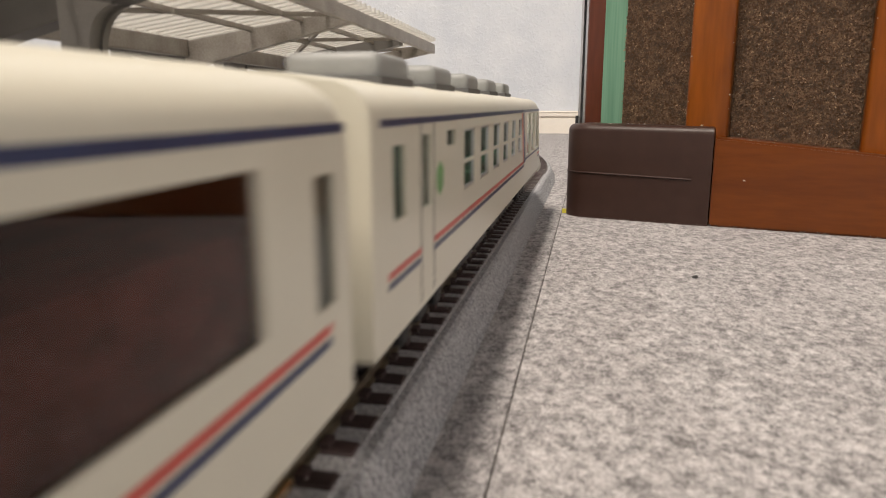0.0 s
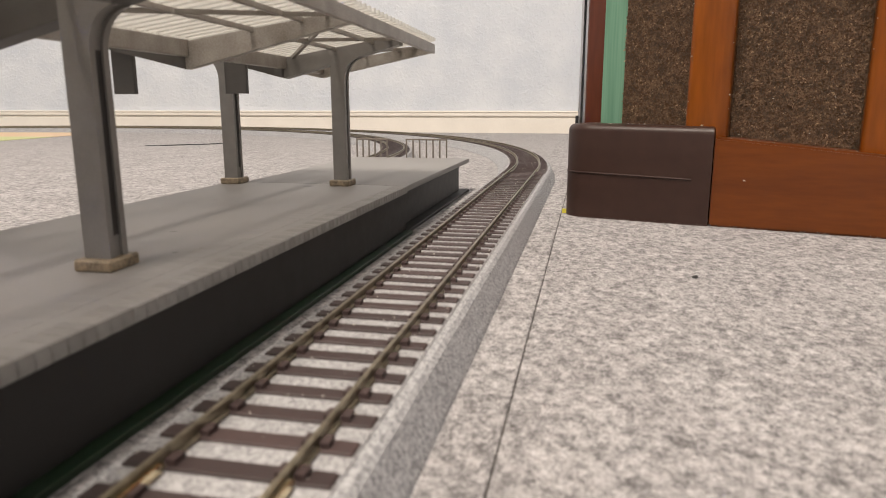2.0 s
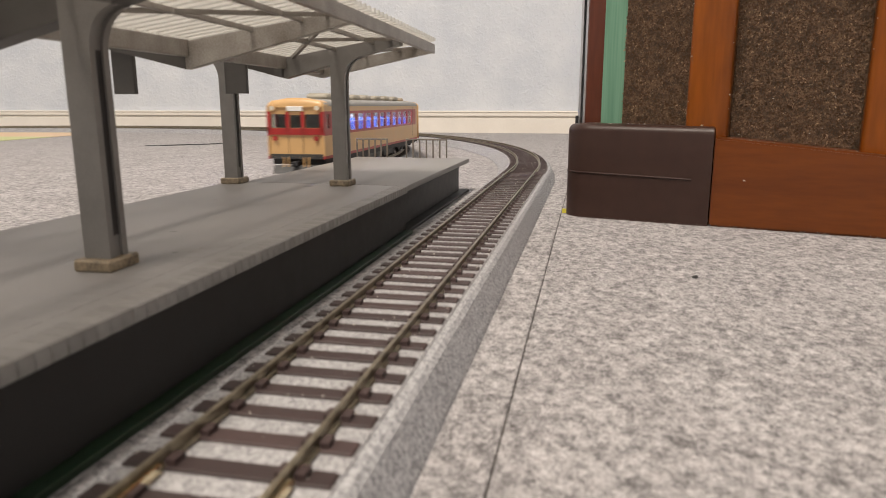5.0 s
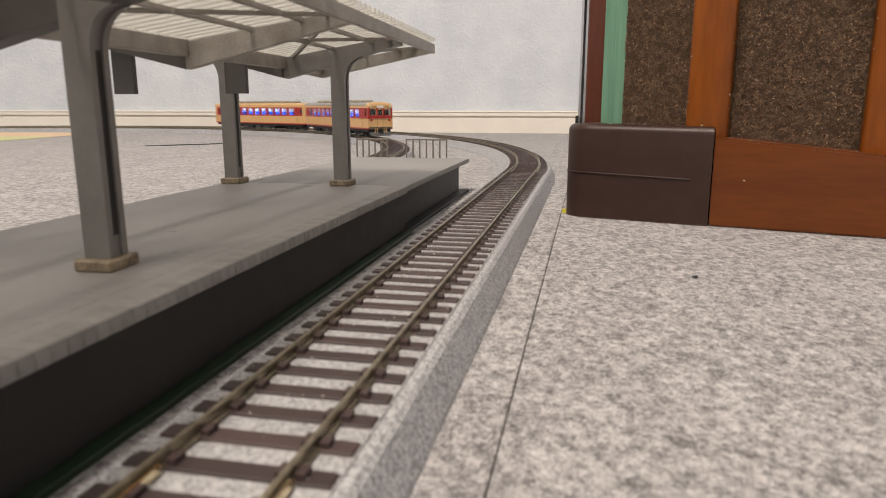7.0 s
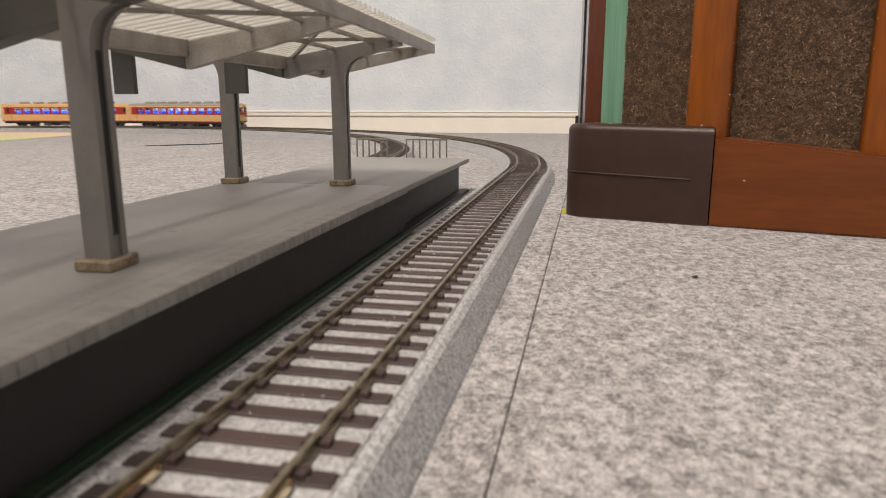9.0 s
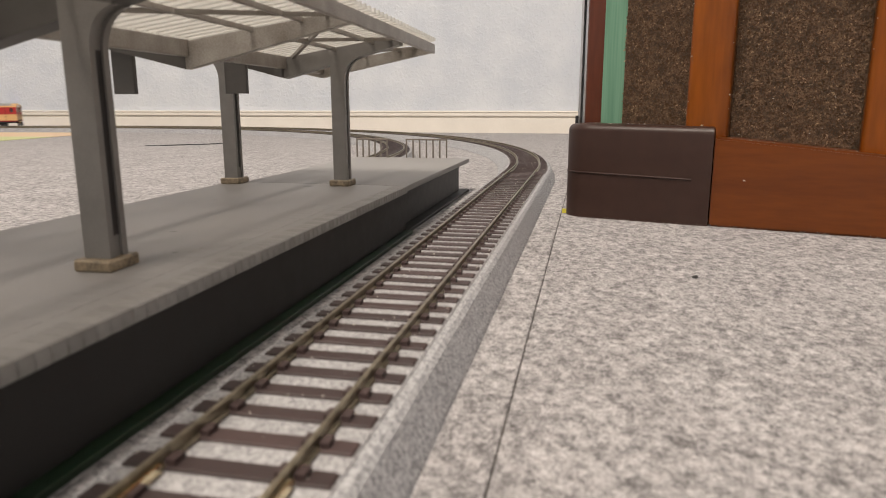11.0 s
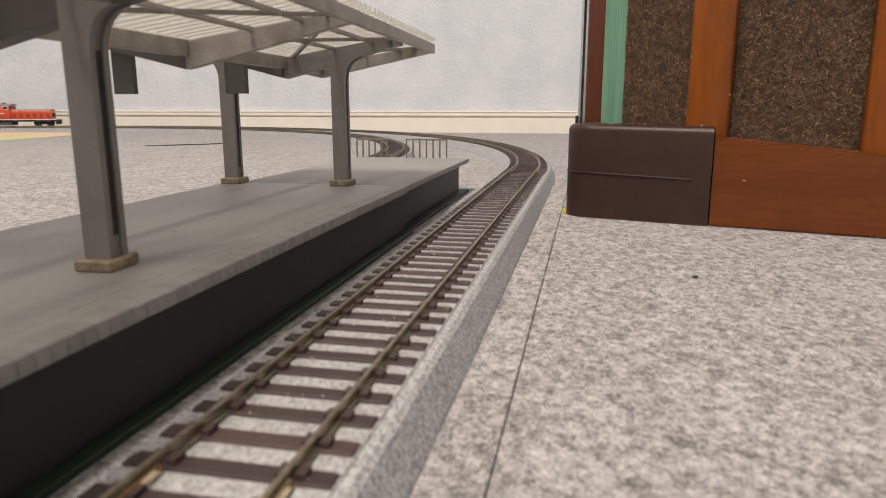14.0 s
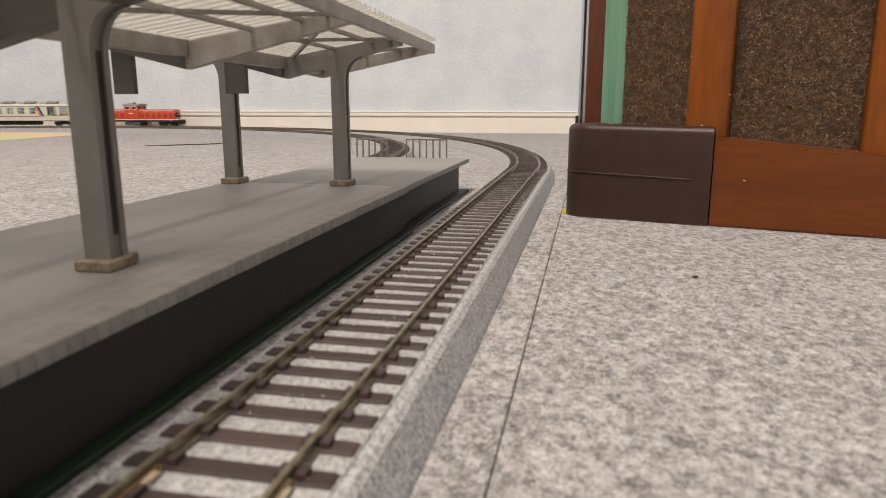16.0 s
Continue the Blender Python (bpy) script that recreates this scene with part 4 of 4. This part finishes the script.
def railcar(th, cab, grey_roof):
    """The cream and crimson railcar; the cab is at the tail where cab is set."""
    L = L_K / 2
    zb, zs, zr = 12.8, 44.2, 48.9
    n, w, p = 11, 14.2, 19.6
    y0 = -(n - 1) * p / 2 - (0 if not cab else -4)
    wins = [(y0 + p * i - w / 2, y0 + p * i + w / 2, 28.6, 39.4) for i in range(n)]
    extra = [] if cab else [(L - 17, L - 12, 30.5, 39.4)]
    front = 20 if cab else 25       # depth of the front lobby
    extra.append((-L + 6.0, -L + 11.5, 31.0, 39.4))
    holes = wins + extra
    for s in (-1, 1):
        o = HALF * s
        xa, xb = (HALF - 0.9, HALF) if s > 0 else (-HALF, -HALF + 0.9)
        wall = part("side_wall", holed(bmesh.new(), xa, xb, -L, L, 14.6, 26.8, []), BEIGE, th, "cream lower side")
        part("upper_wall", holed(bmesh.new(), xa, xb, -L, L, 41.2, zs, []), BEIGE, th, "cream upper side")
        band = part("window_band", holed(bmesh.new(), xa, xb, -L + 6, L - 6, 26.8, 41.2, [h for h in holes if h[0] > -L + 5.9 and h[1] < L - 5.9]), WINERED, th, "crimson window band")
        for a, b in ((-L, -L + 6), (L - 6, L)):
            bx("corner_panel", th, WINERED if cab and a < 0 else BEIGE, (xa, xb, a, b, 26.8, 41.2))
        lining = holed(bmesh.new(), *((xa - 0.4, xa - 0.05) if s > 0 else (xb + 0.05, xb + 0.4)), -L + 17, L - front - 1, zb + 3, zs - 1.6, [h for h in wins if h[0] > -L + 17 and h[1] < L - front - 1])
        part("inner_lining", lining, INNERWHITE, band, "white inner wall")
        bx("sill_line", th, WINERED, (xa, xb + 0, -L, L, zb, 14.6), 0, "crimson skirt line")
        for a, b, c, d in holes:
            pane = bx("window_pane", band, PANE, ((o - 0.7, o - 0.5) if s > 0 else (o + 0.5, o + 0.7)) + (a, b, c, d))
            pane.visible_shadow = False
            if b - a > 10:
                bx("sash_bar", band, ALU, ((o - 0.5, o - 0.2) if s > 0 else (o + 0.2, o + 0.5)) + (a, b, 34.2, 34.7))
        for off in (20.5, L_K - 20.5):
            bx("door_groove", band, SEAM, (o - 0.04, o + 0.03, -L + off - 0.2, -L + off + 0.2, zb + 2, 42.5))
    rm = ROOFGREY if grey_roof else BEIGE
    part("roof", roof_mesh(HALF, zs, zr, 6.0, -L, L, 4.0), rm, th, "grey roof" if grey_roof else "cream roof", smooth=True)
    bx("end_wall", th, BEIGE, (-HALF + 0.9, HALF - 0.9, L - 0.9, L, zb, zs))
    if cab:
        bm = bmesh.new()
        holed(bm, 0, 0.9, -HALF + 0.9, HALF - 0.9, zb, zs, [(-15.5, -6.0, 31.5, 39.5), (-3.6, 3.6, 31.5, 39.0), (6.0, 15.5, 31.5, 39.5)])
        bmesh.ops.rotate(bm, verts=bm.verts, cent=(0, 0, 0), matrix=Matrix.Rotation(radians(90), 3, "Z"))
        bmesh.ops.translate(bm, verts=bm.verts, vec=(0, (-L + 0.9) * K, 0))
        e = part("cab_front", bm, BEIGE, th, "cream cab front with crimson band")
        for a, b, d in ((-15.5, -6.0, 39.5), (-3.6, 3.6, 39.0), (6.0, 15.5, 39.5)):
            bx("window_pane", e, PANE, (a, b, -L + 0.4, -L + 0.6, 31.5, d)).visible_shadow = False
        for a, b in ((-17.8, -15.6), (-5.9, -3.7), (3.7, 5.9), (15.6, 17.8)):
            bx("red_band", e, WINERED, (a, b, -L - 0.12, -L + 0.1, 28.5, 41.0))
        bx("red_band", e, WINERED, (-17.8, 17.8, -L - 0.12, -L + 0.1, 27.4, 31.3))
        for sx in (-14.2, 14.2):
            part("head_lamp", tube(bmesh.new(), (sx, -L - 1.2, 43.2), (sx, -L + 1.5, 43.2), 1.9, 14), BEIGE, e)
            part("lamp_lens", tube(bmesh.new(), (sx, -L - 1.35, 43.2), (sx, -L - 1.0, 43.2), 1.4, 14), HEADLAMP, e)
            part("tail_lamp", tube(bmesh.new(), (sx * 0.92, -L - 0.8, 25.2), (sx * 0.92, -L + 0.4, 25.2), 1.5, 14), WINERED, e)
        part("roof_brow", roof_mesh(HALF + 0.15, zs - 0.6, zr + 0.35, 6.0, -L - 0.3, -L + 9.0, 3.0), BEIGE, e, "cream brow over the cab", smooth=True)
        bx("destination_sign", e, WHITEBAND, (-5, 5, -L - 0.5, -L + 0.4, 41.4, 44.2), 0.2)
        bx("door_groove", e, SEAM, (-4.6, -4.4, -L - 0.05, -L + 0.1, zb + 2, 40))
        bx("door_groove", e, SEAM, (4.4, 4.6, -L - 0.05, -L + 0.1, zb + 2, 40))
        for sx in (-11, 11):
            part("handrail", bar(bmesh.new(), (sx, -L - 0.9, 16), (sx, -L - 0.9, 23), 0.5, 0.5), BEIGE, e)
        for sx in (-8, -5, 5, 8):
            part("brake_hose", tube(bmesh.new(), (sx, -L - 0.6, 8), (sx, -L - 0.6, 14), 0.5, 6), BEIGE, e)
        part("snow_plough", prism(bmesh.new(), [(-L - 2.5, 4.0), (-L + 2.0, 4.0), (-L + 2.0, 9.0), (-L - 0.5, 9.0)], -14.5, 14.5, "x"), UNDER_GREY, th)
        part("aerial", bar(bmesh.new(), (3, -L + 12, 48), (3, -L + 12, 53), 0.4, 0.4), UNDER, th)
    else:
        bx("end_wall", th, BEIGE, (-HALF + 0.9, HALF - 0.9, -L, -L + 0.9, zb, zs))
    part("gangway", box(bmesh.new(), -6, 6, L, L + 2.4, zb, zs - 6, 0.6), UNDER, th)
    for z in (18, 24, 30, 36, 41):
        bx("end_step", th, BEIGE, (10, 14.5, L, L + 0.9, z, z + 0.6))
    bx("floor_pan", th, UNDER_GREY, (-HALF + 0.9, HALF - 0.9, -L + 0.9, L - 0.9, zb, zb + 3))
    bx("inner_ceiling", th, INNERWHITE, (-HALF + 1, HALF - 1, -L + 1, L - 1, zs - 0.9, zs - 0.3))
    bx("light_strip", th, CABLAMP, (-3.5, 3.5, -L + 17, L - front - 3, zs - 1.5, zs - 1.0), 0, "lit interior light strip")
    seats(th, -L + 20, L - front - 1, 22, SEATBLUE, 17, 34.3)
    bx("partition", th, FLOORRED, (-HALF + 1, HALF - 1, L - front, L - front + 1, zb + 3, zs - 1))
    if not cab:
        bx("lobby_cubicle", th, FLOORRED, (-14.5, 14.5, L - 24, L - 3, zb + 3, zs - 1), 0.4, "dark maroon lobby cubicle")
    bx("partition", th, STEEL_DARK_SHADED if cab else INNERWHITE, (-HALF + 1, HALF - 1, -L + 15, -L + 16, zb + 3, zs - 1))
    for i in range(7):
        y = -L + 46 + 30 * i
        bm = bmesh.new()
        box(bm, -7.5, 7.5, y - 8.0, y + 8.0, zr - 1.2, zr + 3.6, 2.4, 3)
        part("roof_unit", bm, UNITBEIGE, th, "oval beige-grey roof unit", smooth=True)
        if i in (0, 2, 5):
            bx("vent", th, UNITBEIGE, (-12, -8.5, y + 10, y + 17, zr - 2.2, zr - 0.4), 0.6, "", 2)
    bx("underframe", th, UNDER, (-16.8, 16.8, -L + 4, L - 4, zb - 3.4, zb))
    for y, m in ((-44, UNDER), (-26, UNDER_GREY), (-4, UNDER_GREY), (16, UNDER), (34, UNDER_GREY)):
        bx("equipment_box", th, m, (-15, 15, y, y + 15, 4.6, zb - 1.6), 0.6)
    bogie(th, -L + 43); bogie(th, L - 43)
    bx("coupler", th, UNDER, (-2, 2, L - 8, L + 4, 8.5, 11.5), 0.4)
    bx("coupler", th, UNDER, (-2, 2, -L - 4, -L + 8, 8.5, 11.5), 0.4)
    return th


LOUVRE = mat("dark_red_louvre", (0.40, 0.045, 0.018), 0.5, vary=0.3, scale=900)
UNITBEIGE = mat("beige_roof_unit", (0.35, 0.315, 0.25), 0.5, vary=0.06)
L_L = 210.0


def locomotive(th):
    """A red diesel engine with a cab in the middle; both ends alike."""
    L = L_L / 2
    bx("frame", th, UNDER, (-16, 16, -L, L, 11.0, 14.5), 0.3)
    bx("white_band", th, WHITEBAND, (-16.2, 16.2, -L + 1, L - 1, 14.5, 16.2), 0.1, "white stripe along the frame")
    for s in (-1, 1):
        a, b = (16, L - 10) if s > 0 else (-L + 10, -16)
        h = part("hood", box(bmesh.new(), -13.5, 13.5, a, b, 16.2, 35.5, 1.2, 2), LOCORED, th, "red engine hood", smooth=True)
        bx("hood_top", h, UNITGREY, (-12.2, 12.2, a + 1, b - 1, 35.2, 36.8), 0.4)
        bx("white_band", h, WHITEBAND, (-13.7, 13.7, a, b, 33.2, 34.0))
        for i in range(6):
            y = a + (b - a) * (i + 0.5) / 6
            for sx in (-13.6, 13.6):
                bx("louvre", h, LOUVRE, (sx - 0.12, sx + 0.12, y - 3.6, y + 3.6, 19.5, 28.0))
        ye = b if s > 0 else a
        bx("radiator_grille", h, UNDER, (-9, 9, ye - 0.3, ye + 0.3, 20, 30), 0.1)
        for sx in (-7, 7):
            part("head_lamp", tube(bmesh.new(), (sx, ye - 0.6, 30.8), (sx, ye + 0.6, 30.8), 1.6, 12), HEADLAMP, h)
        dk = bx("end_deck", th, UNDER_GREY, (-15.5, 15.5, *( (b, L) if s > 0 else (-L, a)), 14.5, 15.3))
        yy = s * (L - 1.0)
        for sx in (-15, -9, 9, 15):
            part("handrail_post", bar(bmesh.new(), (sx, yy, 15), (sx, yy, 26), 0.6, 0.6), WHITEBAND, dk)
        part("handrail", bar(bmesh.new(), (-15, yy, 26), (-9, yy, 26), 0.6, 0.6), WHITEBAND, dk)
        part("handrail", bar(bmesh.new(), (9, yy, 26), (15, yy, 26), 0.6, 0.6), WHITEBAND, dk)
        bx("buffer_beam", th, UNDER, (-15, 15, yy - 1, yy + 1, 5.5, 13), 0.3)
        bx("coupler", th, UNDER, (-2, 2, min(yy, yy + s * 6), max(yy, yy + s * 6), 8.5, 11.5), 0.4)
        bogie(th, s * (L - 30), UNDER, 24)
    cab = part("cab", box(bmesh.new(), -16.5, 16.5, -16, 16, 16.2, 44.5, 1.0, 2), LOCORED, th, "red driver's cab", smooth=True)
    part("cab_roof", roof_mesh(17.2, 44.0, 48.4, 5.0, -18.5, 18.5), UNITGREY, cab, "grey cab roof", smooth=True)
    for sx in (-16.6, 16.6):
        for y in (-7.5, 7.5):
            bx("cab_window", cab, WHITEBAND, (sx - 0.1, sx + 0.1, y - 5.4, y + 5.4, 36.2, 42.6))
            bx("cab_pane", cab, UNDER, (sx - 0.16, sx + 0.16, y - 4.5, y + 4.5, 37.0, 41.8))
        bx("number_bar", cab, WHITEBAND, (sx - 0.12, sx + 0.12, -4.5, 4.5, 27.5, 29.3))
    for sy in (-16.1, 16.1):
        for x in (-11, 11):
            bx("cab_window", cab, UNDER, (x - 4, x + 4, sy - 0.12, sy + 0.12, 38.0, 42.8))
    part("exhaust", tube(bmesh.new(), (0, 0, 47), (0, 0, 50.5), 3.2, 14), UNDER, cab)
    bx("whistle_box", cab, UNITGREY, (-6, 6, -11, -5, 47.5, 49.4), 0.4)
    bx("fuel_tank", th, UNDER_GREY, (-14, 14, -18, 18, 3.6, 10.6), 1.0, "", 2)
    return th


# ---- small things on the floor ----
def litter():
    st = empty("dark_strip", -497, 790, FLOOR, 45)
    tagged(st, "thin dark strip lying on the carpet", "strip")
    part("strip", box(bmesh.new(), -40, 40, -1.1, 1.1, 0, 1.3, 0.3), UNDER, st)
    part("frayed_end", bar(bmesh.new(), (-40, 1.0, 1.0), (-58, 4.5, 0.6), 1.0, 0.8), UNDER, st)
    part("frayed_end", bar(bmesh.new(), (36, -1.0, 1.2), (49, 0.5, 0.6), 1.2, 0.9), UNDER, st)
    b = bmesh.new()
    bmesh.ops.create_icosphere(b, subdivisions=2, radius=1.3 * K)
    for v in b.verts:
        v.co *= 0.75 + 0.5 * noise.noise(v.co * 1500)
        v.co.z *= 0.6
    c = part("crumb", b, UNDER)
    c.location = (77.6 * K, 150.1 * K, (FLOOR + 0.4) * K)
    tagged(c, "tiny dark crumb on the carpet", "crumb")
    sh = empty("paper_sheet", -985, 980, FLOOR, 7.8)
    tagged(sh, "yellow-green and peach paper lying beside the far track", "paper")
    part("sheet", box(bmesh.new(), -115, 115, -170, -36, 0, 0.8, 0.1), mat("yellow_green_paper", (0.60, 0.62, 0.30), 0.7, vary=0.1), sh, "yellow-green sheet")
    part("sheet", box(bmesh.new(), -115, 112, -35, 150, 0, 0.8, 0.1), mat("peach_paper", (0.74, 0.55, 0.36), 0.7, vary=0.08), sh, "peach sheet")


def flakes(loop):
    """Pale dust, and pale flakes painted in for ballast glints, lying between the rails."""
    rng = random.Random(23)
    vs, fs = [], []
    for _ in range(420):
        c, u = loop.at(rng.uniform(-40, 620))
        a = rng.uniform(-14.0, 14.0)
        if abs(abs(a) - 8.75) < 1.4:
            continue
        r, w = rng.uniform(0.10, 0.34) ** 1.1, rng.uniform(0, 6.28)
        x, y, o = c.x + u.y * a, c.y - u.x * a, len(vs)
        for k in range(4):
            vs.append(Vector((x + r * math.cos(w + 1.57 * k), y + r * (1.6 if k % 2 else 0.8) * math.sin(w + 1.57 * k), 0.17)) * K)
        vs.append(Vector((x, y, 0.17 + r)) * K)
        fs += [(o + k, o + (k + 1) % 4, o + 4) for k in range(4)]
    me = bpy.data.meshes.new("flakes")
    me.from_pydata(vs, [], fs)
    me.materials.append(LINT_GLINT)
    tagged(new("track_dust_glints", me), "pale dust and painted glint specks lying between the rails", "dust", kind="stuff")


# ---- the running trains ----
def along(table, t):
    for (t0, d0), (t1, d1) in zip(table, table[1:]):
        if t <= t1:
            return d0 + (d1 - d0) * (t - t0) / (t1 - t0)
    return table[-1][1]


def car_pose(loop, d, reach, way, flip=0):
    """The pose of a car whose middle is d along the loop, on two bogies at plus and minus reach."""
    a, b = loop.at(d + reach)[0], loop.at(d - reach)[0]
    u = (a - b).normalized() * way
    m = (a + b) / 2
    return pose(m.x * K, m.y * K, 0, 0, 0, math.degrees(math.atan2(-u.x, u.y)) + flip)


INNER_HEAD = [(0.0, -455.0), (2.4, 176.0), (4.2, 640.0), (6.4, 1232.0), (7.5, 1517.0), (8.5, 1762.0), (9.2, 1925.0), (11.3, 2470.0), (16.0, 3620.0)]
WHITE_TAIL = [(0.0, 284.0), (1.5, 35.0), (2.0, -72.0), (16.0, -2400.0)]
LOCO_HEAD = [(0.0, 3898.0), (16.0, 3898.0 - 138.4 * 16)]


def motions():
    times = [i * 0.25 for i in range(65)]
    walk(rail_lead, [(t, car_pose(INNER, along(INNER_HEAD, t) - L_K / 2, 85, 1)) for t in times])
    walk(rail_rear, [(t, car_pose(INNER, along(INNER_HEAD, t) - L_K * 1.5 - 6, 85, 1)) for t in times])
    walk(coach_tail, [(t, car_pose(OUTER, along(WHITE_TAIL, t) - L_W / 2, 95, -1)) for t in times])
    walk(coach_mid, [(t, car_pose(OUTER, along(WHITE_TAIL, t) - L_W * 1.5 - 8, 95, -1)) for t in times])
    walk(engine, [(t, car_pose(OUTER, along(LOCO_HEAD, t) + L_L / 2, 65, -1)) for t in times])
    walk(coach_first, [(t, car_pose(OUTER, along(LOCO_HEAD, t) + L_L + 8 + L_W / 2, 95, -1, 180)) for t in times])


room()
outer_track = track(OUTER, "outer_track", "outer loop of model track with brown sleepers on grey ballast", 392, (-110, 390))
inner_track = track(INNER, "inner_track", "inner loop of model track with brown sleepers on grey ballast", 369, (-60, 368))
platform()
fence(-106.0, -85.5, 359.0)
fence(-72.5, -46.0, 359.0)
canopy()
hanging_sign(-109.5, -101.7, 130, 48.4, 63.0)
hanging_sign(-103.3, -93.6, 190, 49.5, 63.0)
furniture()
litter()
flakes(OUTER)

rail_lead = tagged(railcar(empty("railcar"), False, False), "cream and crimson model railcar with cream roof, lit inside", "model train", group="railcar train")
rail_rear = tagged(railcar(empty("railcar"), True, True), "cream and crimson model railcar with grey roof and cab", "model train", group="railcar train")
coach_tail = tagged(white_shell(empty("coach"), True), "ivory model coach with panorama end and red-navy stripes", "model train", group="excursion train")
coach_mid = tagged(white_shell(empty("coach"), False), "ivory model coach with large smoked windows", "model train", group="excursion train")
coach_first = tagged(copy_thing(coach_tail, pose(0, 0, 0)), "ivory model coach with panorama end, coupled behind the engine", "model train", group="excursion train")
engine = tagged(locomotive(empty("locomotive")), "red model diesel locomotive with grey cab roof", "model train", group="excursion train")
motions()
